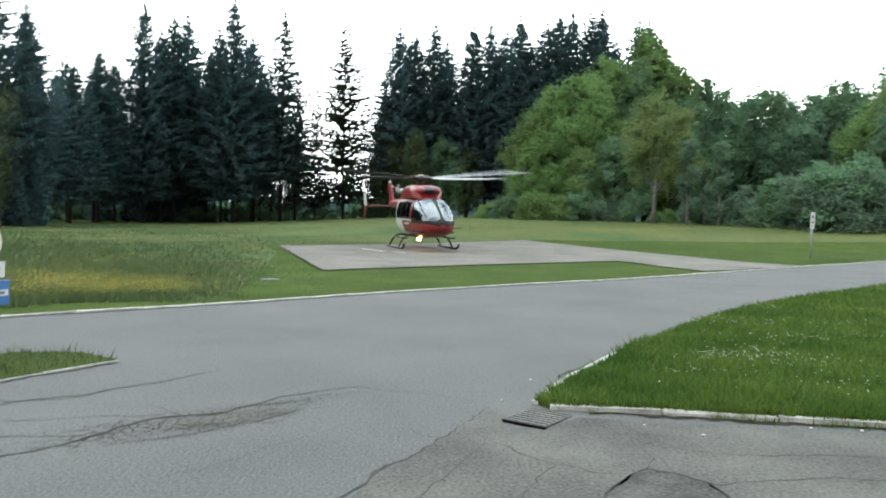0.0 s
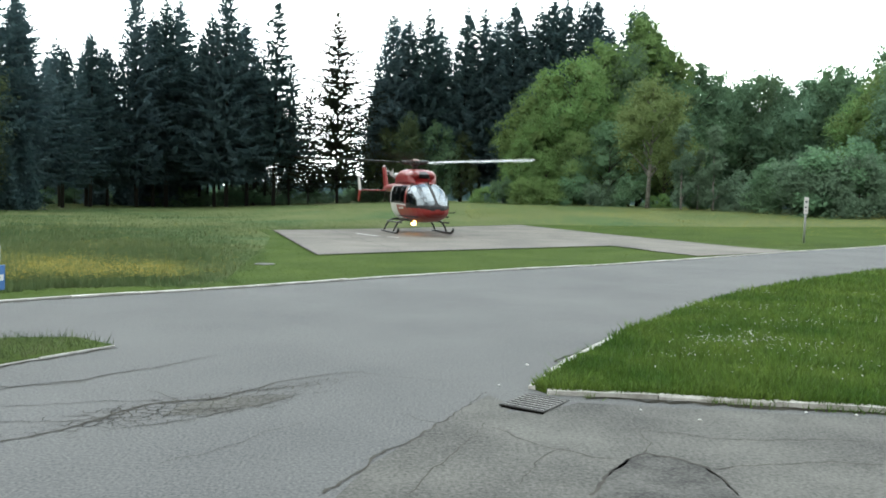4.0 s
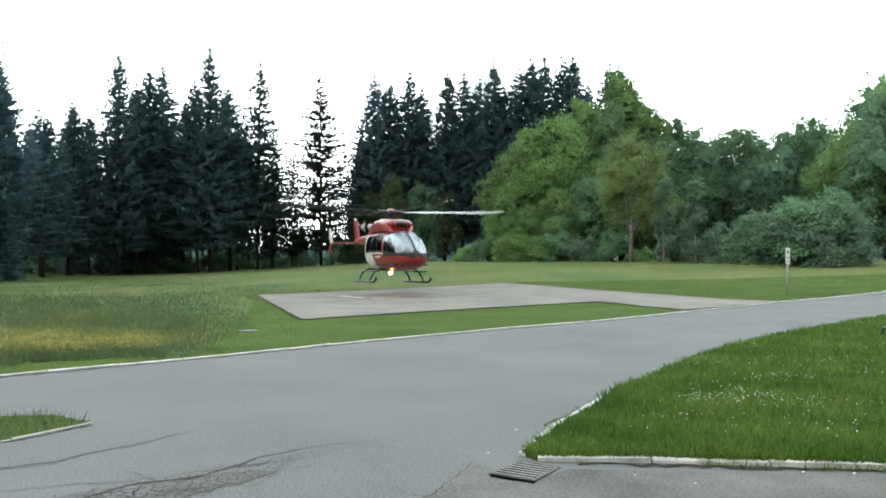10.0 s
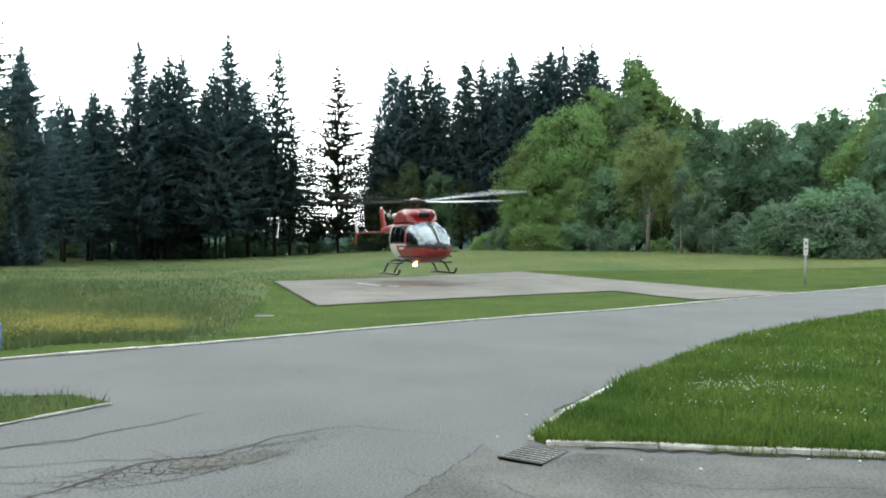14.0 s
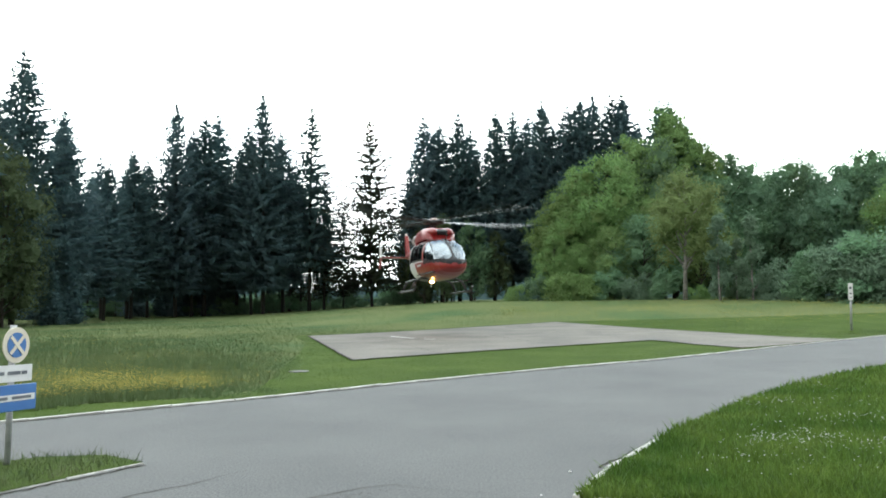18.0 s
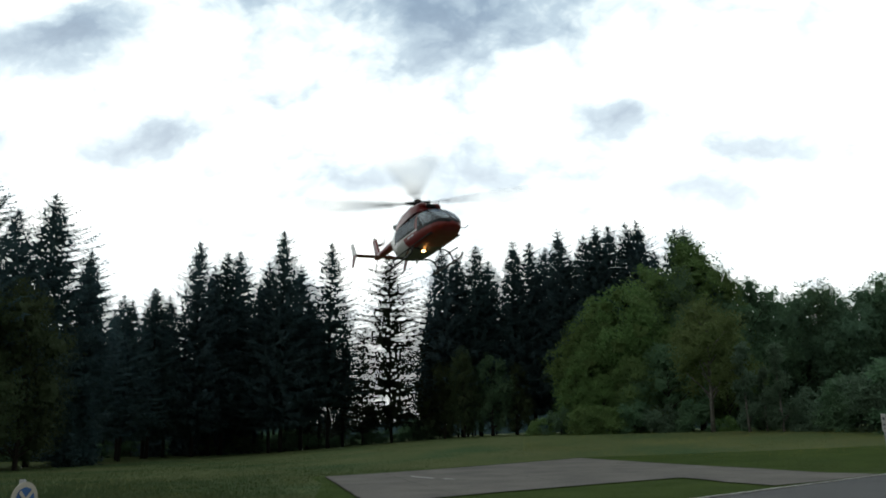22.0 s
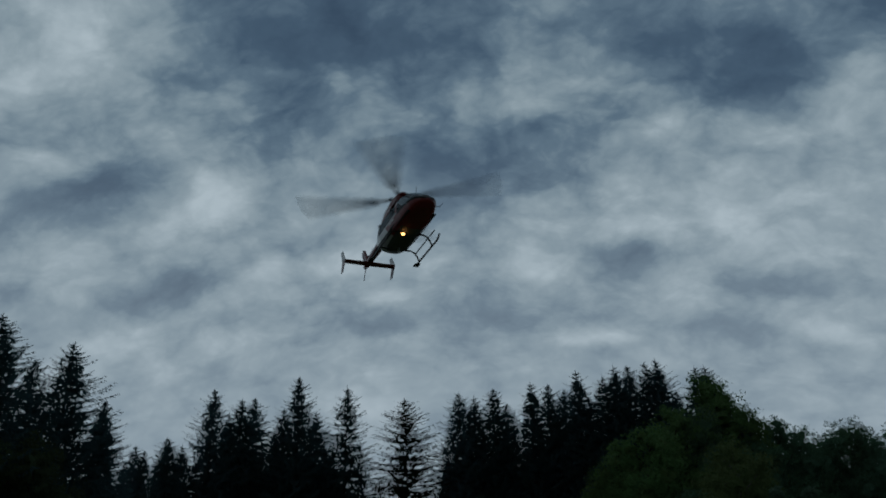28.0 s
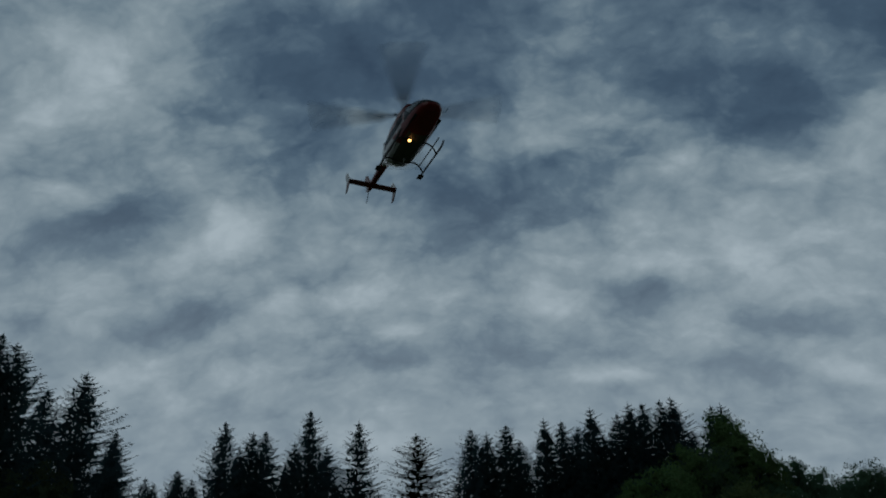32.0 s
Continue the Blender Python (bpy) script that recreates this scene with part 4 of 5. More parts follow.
    # lamp, pitot, antennas
    bm = bmesh.new()
    tube(bm, [(1.28, -0.34, 0.56), (1.33, -0.34, 0.47)], [0.10, 0.15], 16)
    lamp = part("landing_light", bm, M_SKID, top, "landing light housing")
    bm = bmesh.new()
    bmesh.ops.create_uvsphere(bm, u_segments=14, v_segments=8, radius=0.092, matrix=Matrix.Translation((1.34, -0.34, 0.46)) @ Matrix.Diagonal((0.8, 1, 0.8, 1)))
    part("lens", bm, M_LAMP, lamp, "lit warm lens")
    bm = bmesh.new()
    tube(bm, [(3.5, 0.52, 1.0), (3.52, 0.80, 1.0), (3.85, 0.80, 1.02)], 0.018, 6)
    part("pitot_tube", bm, M_SKID, top)
    bm = bmesh.new()
    tube(bm, [(2.35, 0, 2.1), (2.5, 0, 2.3), (2.62, 0, 2.5)], [0.025, 0.02, 0.012], 6)
    part("wire_cutter", bm, M_SKID, top)
    bm = bmesh.new()
    box(bm, (0.22, 0.02, 0.24), (-0.3, 0, 0.42), bevel=0.006)
    part("antenna", bm, M_WHITE, top)
    # wiper and seam lines
    bm = bmesh.new()
    tube(bm, [(3.58, 0.16, 1.52), (3.1, 0.34, 1.85)], 0.012, 5)
    part("wiper", bm, M_BLACK, top)
    # unreadable wording on the door: plain bars
    for s in (-1, 1):
        bm = bmesh.new()
        for k, (x, wdt) in enumerate(((1.35, 0.34), (0.95, 0.3))):
            y0 = hull_point(x, 0.0)[0] + 0.004
            box(bm, (wdt, 0.006, 0.09), (x, s * y0, 1.16))
        part("lettering", bm, M_WHITE, top, "unreadable white wording as bars")
    return tagged(top, "red and white twin-engine rescue helicopter with lit landing light", "helicopter")


heli = helicopter()


def rotor_blade(owner, ang, length, chord, root, thick, cone, material, upper=None, pitch=0.0):
    bm = bmesh.new()
    prof = [(-0.25, 0.0), (-0.12, 0.5), (0.1, 0.45), (0.75, 0.0), (0.1, -0.35), (-0.12, -0.4)]
    rings = []
    for r, k in ((root, 0.35), (root + length * 0.10, 0.5), (root + length * 0.16, 1.0), (length * 0.93, 1.0), (length * 0.985, 0.8), (length, 0.35)):
        rings.append([bm.verts.new((r, -u * chord * k, v * thick * (0.6 + 0.4 * k) + r * math.tan(radians(cone)))) for u, v in prof])
    for a, b in zip(rings, rings[1:]):
        for i in range(6):
            bm.faces.new((a[i], a[(i + 1) % 6], b[(i + 1) % 6], b[i]))
    bm.faces.new(rings[0][::-1])
    bm.faces.new(rings[-1])
    bmesh.ops.recalc_face_normals(bm, faces=bm.faces[:])
    # faces that look up get the colour with the sky's light in it
    if upper:
        for f in bm.faces:
            f.material_index = 1 if f.normal.z > 0.97 else 0
    ob = part("rotor_blade", bm, material, owner)
    if upper:
        ob.data.materials.append(upper)
    ob.matrix_basis = pose(0, 0, 0, 0, 0, ang) @ pose(0, 0, 0, pitch, 0, 0)
    return ob


bm = bmesh.new()
tube(bm, [(0, 0, -0.16), (0, 0, -0.05), (0, 0, 0.09)], [0.16, 0.27, 0.22], 16)
for k in range(4):
    a = math.pi / 2 * k
    tube(bm, [(math.cos(a) * 0.15, math.sin(a) * 0.15, 0.0), (math.cos(a) * 0.62, math.sin(a) * 0.62, 0.02)], [0.11, 0.085], 8)
main_rotor = part("main_rotor", bm, M_SKID, heli, "dark four-bladed rotor head")
bm = bmesh.new()
bmesh.ops.create_uvsphere(bm, u_segments=20, v_segments=10, radius=0.21, matrix=Matrix.Translation((0, 0, 0.09)) @ Matrix.Diagonal((1, 1, 0.40, 1)))
part("hub_cap", bm, M_CAP, main_rotor, "pale domed hub cap")
for k in range(4):
    rotor_blade(main_rotor, 90 * k, 5.5, 0.44, 0.5, 0.06, 2.0, M_BLADE, M_BLADE_SKYLIT, 9.0)
bm = bmesh.new()
tube(bm, [(0, -0.2, 0), (0, 0.06, 0)], [0.06, 0.08], 10)
tail_rotor = part("tail_rotor", bm, M_SKID, heli, "two-bladed tail rotor")
for k in range(2):
    b = rotor_blade(tail_rotor, 0, 0.98, 0.2, 0.08, 0.03, 0.0, M_WHITE)
    b.matrix_basis = pose(0, 0, 0, 90, 0, 0) @ pose(0, 0, 0, 0, 0, 180 * k)

# ---- road sign, marker post, bench ----
M_SIGN_BLUE = surface("faded_blue_sign", (0.016, 0.088, 0.270), (0.032, 0.125, 0.330), 0.45, 3.0, 40.0, 0.02)
M_SIGN_CREAM = surface("faded_sign_rim", (0.465, 0.420, 0.330), (0.540, 0.503, 0.420), 0.5, 4.0, 40.0, 0.02)
M_SIGN_WHITE = surface("sign_white", (0.465, 0.465, 0.465), (0.562, 0.562, 0.562), 0.45, 4.0, 40.0, 0.02)
M_SIGN_DARK = surface("sign_letter_grey", (0.056, 0.063, 0.077), (0.112, 0.119, 0.133), 0.6, 8.0, 40.0, 0.0)
M_BENCH = surface("dark_green_bench_paint", (0.008, 0.032, 0.028), (0.021, 0.052, 0.045), 0.4, 5.0, 40.0, 0.05)


def disc(bm, radius, thick, at, sides=40):
    m = Matrix.Translation(at) @ Matrix.Rotation(math.pi / 2, 4, "X")
    bmesh.ops.create_cone(bm, cap_ends=True, segments=sides, radius1=radius, radius2=radius, depth=thick, matrix=m)


def no_stopping_sign():
    """A post with a round sign and two plates; its face looks along -y."""
    top = new("road_sign")
    top.matrix_basis = pose(-4.58, 7.76, -0.03, 0, 2.0, 80)
    bm = bmesh.new()
    tube(bm, [(0, 0.03, -0.1), (0, 0.03, 1.42)], 0.03, 12)
    part("post", bm, M_STEEL, top, "grey galvanised post")
    bm = bmesh.new()
    disc(bm, 0.178, 0.012, (0.0, -0.012, 1.22))
    face = part("round_sign", bm, M_SIGN_CREAM, top, "faded round no-stopping sign")
    bm = bmesh.new()
    disc(bm, 0.125, 0.006, (0.0, -0.021, 1.22))
    part("blue_field", bm, M_SIGN_BLUE, face)
    for s in (-1, 1):
        bm = bmesh.new()
        box(bm, (0.24, 0.004, 0.036), (0.0, -0.0265 - 0.001 * s, 1.22), Matrix.Rotation(s * math.pi / 4, 3, "Y"))
        part("cross_bar", bm, M_SIGN_CREAM, face)
    bm = bmesh.new()
    box(bm, (0.60, 0.012, 0.165), (-0.07, -0.012, 0.94), bevel=0.004)
    plate = part("white_plate", bm, M_SIGN_WHITE, top, "white plate with unreadable dark wording")
    for k, (cx, w) in enumerate(((-0.2, 0.20), (0.03, 0.17), (0.17, 0.07))):
        bm = bmesh.new()
        box(bm, (w, 0.004, 0.035), (cx - 0.05, -0.021, 0.945))
        part("wording", bm, M_SIGN_DARK, plate)
    bm = bmesh.new()
    box(bm, (0.70, 0.014, 0.26), (-0.05, -0.014, 0.70), bevel=0.006)
    blue = part("blue_plate", bm, M_SIGN_BLUE, top, "blue plate with a white lettered band")
    bm = bmesh.new()
    box(bm, (0.645, 0.004, 0.062), (-0.05, -0.0225, 0.70))
    part("white_band", bm, M_SIGN_WHITE, blue)
    for cx, w in ((-0.22, 0.24), (0.09, 0.26)):
        bm = bmesh.new()
        box(bm, (w, 0.004, 0.03), (cx, -0.026, 0.70))
        part("wording", bm, M_SIGN_DARK, blue)
    return tagged(top, "faded no-stopping sign with two plates on a grey post", "road sign")


def marker_post():
    top = new("marker_post")
    top.matrix_basis = pose(16.1, 34.35, rise(16.1, 34.35), 0, 1.0, 0) @ pose(0, 0, 0, 0, 0, -25)
    bm = bmesh.new()
    tube(bm, [(0, 0, -0.1), (0, 0, 1.98)], 0.045, 12)
    part("post", bm, M_STEEL, top, "grey metal post")
    bm = bmesh.new()
    box(bm, (0.18, 0.03, 0.72), (0, -0.055, 1.66), bevel=0.008)
    plate = part("plate", bm, M_SIGN_WHITE, top, "narrow white plate with dark marks")
    for z, hgt in ((1.82, 0.16), (1.58, 0.1), (1.42, 0.05)):
        bm = bmesh.new()
        box(bm, (0.08, 0.006, hgt * 0.7), (0, -0.073, z))
        part("mark", bm, M_SIGN_DARK, plate)
    return tagged(top, "grey marker post with a narrow white plate by the road", "marker post")


def park_bench():
    top = new("park_bench")
    top.matrix_basis = pose(8.99, 13.74, -0.09, 0, 0, 120)
    # length along y, the sitter looks along +x
    for k in range(5):
        bm = bmesh.new()
        box(bm, (0.075, 1.6, 0.03), (0.02 + 0.09 * k, 0, 0.445 - 0.012 * k * (4 - k) / 2), bevel=0.007)
        part("seat_slat", bm, M_BENCH, top)
    for k in range(5):
        bm = bmesh.new()
        box(bm, (0.025, 1.6, 0.07), (-0.05 - 0.028 * k, 0, 0.47 + 0.085 * k), Matrix.Rotation(-0.30, 3, "Y"), bevel=0.007)
        part("back_slat", bm, M_BENCH, top)
    for s in (-1, 1):
        bm = bmesh.new()
        tube(bm, [(-0.06, s * 0.80, 0.36), (0.12, s * 0.80, 0.31), (0.33, s * 0.80, 0.33), (0.42, s * 0.80, 0.40), (0.38, s * 0.80, 0.47), (0.18, s * 0.80, 0.45), (-0.04, s * 0.80, 0.43), (-0.19, s * 0.80, 0.88)], 0.022, 8)
        part("side_frame", bm, M_BENCH, top, "dark looped steel side frame")
        for x in (-0.02, 0.33):
            bm = bmesh.new()
            tube(bm, [(x, s * 0.70, 0.04), (x, s * 0.70, 0.36)], 0.026, 8)
            part("leg", bm, M_STEEL, top, "pale steel leg")
    return tagged(top, "dark green slatted park bench on the lawn", "bench")


no_stopping_sign()
marker_post()
park_bench()

# ---- trees ----
def spruce(seed, h, r, bare, whorl=0.42, per=8, spray=15, needle=None, open_=0.0, coarse=1.0, stout=0.0, dense=1.0, sag=0.34, girth=1.0):
    """A conifer: tapered trunk, drooping boughs in whorls hung with needle sprays, a dark dense heart and a pointed leader."""
    rg = np.random.RandomState(seed)
    top = new("spruce")
    bm = bmesh.new()
    tube(bm, [(0, 0, -0.3), (0.04, 0, h * 0.3), (0.0, 0.05, h * 0.7), (0, 0, h * 0.985)], [0.0075 * h * girth, 0.006 * h * girth, 0.0035 * h * girth, 0.02 * girth], 6)
    part("trunk", bm, M_BARK_DARK, top)
    tri = []
    wood = bmesh.new()
    up = np.array([0.0, 0.0, 1.0])

    def reach_at(u):
        return r * 1.12 * (1 - u) ** 0.64 * (0.55 + 0.45 * min(1, u / 0.12)) * min(1.0, (1 - u) / 0.045) ** 0.6 + 0.05

    z = h * bare
    while z < h * 0.99:
        u = (z - h * bare) / (h * (1 - bare))
        reach = reach_at(u)
        nb = per if u < 0.85 else max(4, per - 2)
        a0 = rg.rand() * 6.28
        for k in range(nb):
            if rg.rand() < open_:
                continue
            a = a0 + k * 6.28 / nb + rg.normal(0, 0.25)
            L = reach * rg.uniform(0.62, 1.10) * (1.0 if rg.rand() > 0.10 else 1.18)
            zz = z + rg.normal(0, 0.12)
            out = np.array([math.cos(a), math.sin(a), 0])
            side = np.array([-math.sin(a), math.cos(a), 0])
            droop = (sag - 0.62 * u) * L * rg.uniform(0.6, 1.3)
            lift = 0.20 * L

            def spot(s):
                s = np.asarray(s, dtype=float)[..., None]
                return out * (L * s) + up * (zz - droop * s ** 1.3 + lift * s ** 3)
            if coarse < 1.2 and L > 0.9 and rg.rand() < 0.10 + 2.2 * open_ + stout:
                tube(wood, [spot(0.0), spot(0.55), spot(0.98)], [0.035 + 0.02 * stout, 0.022 + 0.018 * stout, 0.006 + 0.012 * stout], 3, False)
            n = max(4, int(spray * (0.35 + 0.65 * L / r)))
            s = 0.08 + 0.92 * (np.arange(n) + rg.rand(n)) / n
            p = spot(s)
            size = (0.20 + 0.34 * (1 - s) + 0.10 * min(L, 3.0)) * rg.uniform(0.6, 1.3, n) * (0.50 + 0.50 * (1 - u)) * 0.80 * coarse
            for sg in (-1, 1, 0):
                fan = rg.uniform(0.2, 1.0, n)[:, None] * sg
                d = out * (1 - 0.5 * np.abs(fan)) + side * fan
                if sg == 0:
                    d = out * rg.uniform(-0.2, 0.5, n)[:, None] - up * rg.uniform(0.5, 1.0, n)[:, None]
                d = d / np.linalg.norm(d, axis=1)[:, None]
                tip = p + d * size[:, None] - up * (size * rg.uniform(-0.1, 0.55, n))[:, None]
                across = (np.cross(d, up) if sg else np.tile(side, (n, 1))) * (size * 0.18)[:, None] + up * (rg.uniform(0.02, 0.12, n) * size)[:, None]
                tri.append(np.stack([p - across, tip, p + across], 1).reshape(-1, 3))
        z += whorl * rg.uniform(0.6, 1.5) * (1 - 0.22 * u)
    # the dense heart round the trunk
    n = int(1100 * dense)
    if n:
        u = rg.rand(n) ** 1.3 * 0.93
        zc = h * bare + u * h * (1 - bare)
        rad = np.array([reach_at(q) for q in u]) * np.sqrt(rg.rand(n)) * 0.46
        a = rg.uniform(0, 6.28, n)
        c = np.stack([np.cos(a) * rad, np.sin(a) * rad, zc - rad * 0.15], 1)
        d1, d2 = rg.normal(size=(n, 3)), rg.normal(size=(n, 3))
        w = (0.35 + 0.55 * (1 - u))[:, None] * (0.75 + 0.25 * coarse)
        d1, d2 = d1 / np.linalg.norm(d1, axis=1)[:, None] * w, d2 / np.linalg.norm(d2, axis=1)[:, None] * w * 0.7
        tri.append(np.stack([c - d1, c + d2, c + d1], 1).reshape(-1, 3))
    # the leader: a thin spike with a few short upswept shoots
    for k in range(9):
        zc = h * (0.955 + 0.005 * k)
        a, ln = k * 2.4, 0.42 - 0.035 * k
        tip = np.array([math.cos(a) * ln, math.sin(a) * ln, zc + 0.16])
        tri.append(np.array([[0, 0, zc - 0.05], tip, [0, 0, zc + 0.10]]))
    for a in (0.0, 2.1):
        e = np.array([math.cos(a), math.sin(a), 0]) * 0.05
        tri.append(np.array([[0, 0, h * 0.97] - e, [0, 0, h * 1.012], [0, 0, h * 0.97] + e]))
    if wood.verts:
        tagged(part("bough", wood, M_BARK_DARK, top), kind="stuff")
    cells("crown", np.concatenate(tri), 3, needle or M_NEEDLE, top)
    return top


def broadleaf(seed, h, r, name="tree", leaf=None, bark=None, trunk=0.22, lobes=9, leaves=5200, size=0.30, columnar=False, shoots=0):
    """A deciduous tree: forked trunk, limbs and an uneven crown of leaf clumps with gaps."""
    rg = np.random.RandomState(seed)
    top = new(name)
    bm = bmesh.new()
    fork = h * trunk * rg.uniform(0.8, 1.3)
    tube(bm, [(0, 0, -0.3), (0.05, 0.03, fork), (0.1, 0, h * 0.55), (0, 0.1, h * 0.85)], [0.016 * h, 0.012 * h, 0.007 * h, 0.02], 7)
    part("trunk", bm, bark or M_BARK, top)
    centres = []
    wood = bmesh.new()
    for k in range(lobes):
        u = (k + 0.5) / lobes
        z = h * (trunk + (0.93 - trunk) * u)
        env = math.sin(math.pi * min(1, max(0.06, (u * 0.82 + 0.16)))) ** 0.7 if not columnar else (1 - u) ** 0.6
        a = k * 2.4 + rg.normal(0, 0.4)
        d = r * env * rg.uniform(0.30, 0.88)
        c = np.array([math.cos(a) * d, math.sin(a) * d, z])
        lr = r * rg.uniform(0.24, 0.42) * (0.6 + 0.4 * env)
        centres.append((c, lr))
        z0 = max(fork * 0.8, z - d * 0.9 - 0.5)
        tube(wood, [(0, 0, z0), (c[0] * 0.6, c[1] * 0.6, (z0 + z) / 2 + 0.2), tuple(c)], [0.006 * h, 0.004 * h, 0.012], 4, False)
    part("limb", wood, bark or M_BARK, top)
    # the dense inner leaf mass of each bough
    core = bmesh.new()
    for c, lr in centres:
        got = bmesh.ops.create_icosphere(core, subdivisions=2, radius=1.0)
        for v in got["verts"]:
            k = lr * 0.46 * rg.uniform(0.35, 1.3)
            v.co = Vector((c[0] + v.co.x * k, c[1] + v.co.y * k, max(c[2] + v.co.z * k * (1.1 if not columnar else 1.4), 0.04 * h)))
    part("inner_crown", core, leaf or M_LEAF, top)
    w = np.array([lr ** 2 for _, lr in centres])
    clumps, each = leaves // 16, 16
    which = rg.choice(lobes, clumps, p=w / w.sum())
    c = np.array([centres[j][0] for j in which])
    lr = np.array([centres[j][1] for j in which])[:, None]
    v = rg.normal(size=(clumps, 3))
    v[:, 2] = v[:, 2] * 0.9 + 0.15
    v /= np.linalg.norm(v, axis=1)[:, None]
    cc = c + v * lr * rg.uniform(0.60, 1.15, (clumps, 1)) * np.array([1, 1, 1.15 if not columnar else 1.4])
    cc[:, 2] = np.maximum(cc[:, 2], 0.05 * h + rg.rand(clumps) * 0.3)
    p = np.repeat(cc, each, 0) + rg.normal(size=(clumps * each, 3)) * np.repeat(lr * 0.15 + 0.09, each, 0) * np.array([1, 1, 0.7])
    m = len(p)
    a_ = rg.normal(size=(m, 3))
    a_ /= np.linalg.norm(a_, axis=1)[:, None]
    b_ = np.cross(a_, rg.normal(size=(m, 3)))
    b_ /= np.linalg.norm(b_, axis=1)[:, None]
    s = size * rg.uniform(0.5, 1.2, (m, 1))
    quads = np.stack([p - a_ * s * 0.5 - b_ * s * 0.24, p + b_ * s * 0.36, p + a_ * s * 0.55], 1).reshape(-1, 3)
    # thin leafy shoots that stand out of the top
    extra = [quads]
    for _ in range(shoots):
        d, a = r * rg.uniform(0.0, 0.55), rg.uniform(0, 6.28)
        n = 60
        t = rg.rand(n)
        lean = rg.normal(0, 0.12, 2)
        tall = h * rg.uniform(0.05, 0.13)
        q = np.stack([math.cos(a) * d + lean[0] * tall * t, math.sin(a) * d + lean[1] * tall * t, h * (0.90 - 0.12 * (d / r) ** 2) + tall * t], 1) + rg.normal(size=(n, 3)) * (0.05 + 0.30 * (1 - t[:, None]) ** 2)
        e1, e2 = rg.normal(size=(n, 3)) * size * 0.34, rg.normal(size=(n, 3)) * size * 0.34
        extra.append(np.stack([q - e1, q + e2, q + e1], 1).reshape(-1, 3))
    cells("crown", np.concatenate(extra), 3, leaf or M_LEAF, top)
    return top


def plant(model, azm, dist, height, model_h, wide=1.0, sink=0.0):
    x, y = dist * math.sin(radians(azm)), dist * math.cos(radians(azm))
    s = height / model_h
    m = pose(x, y, rise(x, y) - sink, rng.uniform(-1.2, 1.2), rng.uniform(-1.2, 1.2), rng.uniform(0, 360)) @ Matrix.Diagonal((s * wide, s * wide, s, 1))
    return copy_thing(model, m)


SPRUCES = [spruce(11, 26, 5.2, 0.13, 0.5, 8, 25), spruce(12, 26, 4.7, 0.17, 0.52, 8, 25), spruce(13, 26, 5.6, 0.20, 0.5, 8, 25), spruce(14, 26, 5.0, 0.22, 0.56, 8, 22, None, 0.06, stout=0.2, dense=0.4)]
BACK = [spruce(15, 26, 5.2, 0.16, 0.66, 7, 5, None, 0.0, 1.7), spruce(16, 26, 4.8, 0.22, 0.66, 7, 5, None, 0.0, 1.7)]
OPEN = spruce(18, 26, 5.0, 0.20, 0.60, 8, 13, None, 0.06, 0.95, stout=0.25, dense=0.12)
LARCH = spruce(21, 24, 4.3, 0.09, 0.42, 9, 13, M_LARCH, 0.03, 0.9, 0.45, dense=0.0, sag=0.14, girth=0.5)
THIN = spruce(22, 24, 4.3, 0.12, 0.50, 8, 12, M_LARCH, 0.08, 0.9, 0.5, dense=0.0, sag=0.16, girth=0.6)
HIGH = spruce(17, 26, 5.0, 0.40, 0.56, 8, 12, None, 0.0, 1.2, dense=1.0)
SMALL = spruce(31, 12, 3.0, 0.03, 0.45, 7, 7, None, 0.0, 1.25)
BROAD = [broadleaf(41, 16, 4.8, trunk=0.10, lobes=30, leaves=17000, size=0.30), broadleaf(42, 16, 4.3, trunk=0.08, lobes=30, leaves=17000, size=0.30), broadleaf(43, 16, 5.2, leaf=M_LEAF_DARK, trunk=0.10, lobes=28, leaves=15000, size=0.31),
         broadleaf(44, 16, 4.6, leaf=M_LEAF_DARK, trunk=0.08, lobes=28, leaves=15000, size=0.30), broadleaf(46, 16, 4.9, leaf=M_LEAF_BLUE, trunk=0.08, lobes=30, leaves=16000, size=0.31),
         broadleaf(47, 16, 4.4, leaf=M_LEAF_OLIVE, trunk=0.16, lobes=26, leaves=15000, size=0.29)]
DEEP = broadleaf(50, 16, 5.2, leaf=M_LEAF_BLUE, trunk=0.10, lobes=24, leaves=5000, size=0.5)
SHADED_BROAD = broadleaf(56, 16, 5.0, leaf=M_LEAF_SHADED, trunk=0.06, lobes=28, leaves=13000, size=0.32)
BIRCHY = broadleaf(55, 12, 3.1, leaf=M_LEAF_OLIVE, bark=M_BIRCH, trunk=0.30, lobes=20, leaves=10000, size=0.26)
SPIRE = broadleaf(48, 18, 4.4, trunk=0.10, lobes=26, leaves=15000, size=0.30, columnar=True)
AIRY = broadleaf(49, 18, 3.0, leaf=M_LEAF_GREY, bark=M_BIRCH, trunk=0.3, lobes=16, leaves=2600, size=0.27, shoots=10)
UNDER = broadleaf(54, 5, 2.8, "bush", M_LEAF_DARK, trunk=0.05, lobes=8, leaves=1500, size=0.40)
SLIM = broadleaf(45, 9, 1.9, leaf=M_LEAF_GREY, bark=M_BIRCH, trunk=0.08, lobes=8, leaves=6000, size=0.28, columnar=True)
BUSHES = [broadleaf(51, 5, 2.6, "bush", M_LEAF_DARK, trunk=0.05, lobes=8, leaves=6000, size=0.27), broadleaf(52, 5, 3.0, "bush", M_LEAF, trunk=0.05, lobes=8, leaves=6000, size=0.27), broadleaf(53, 5, 2.8, "bush", M_LEAF_GREY, trunk=0.05, lobes=8, leaves=6000, size=0.25)]
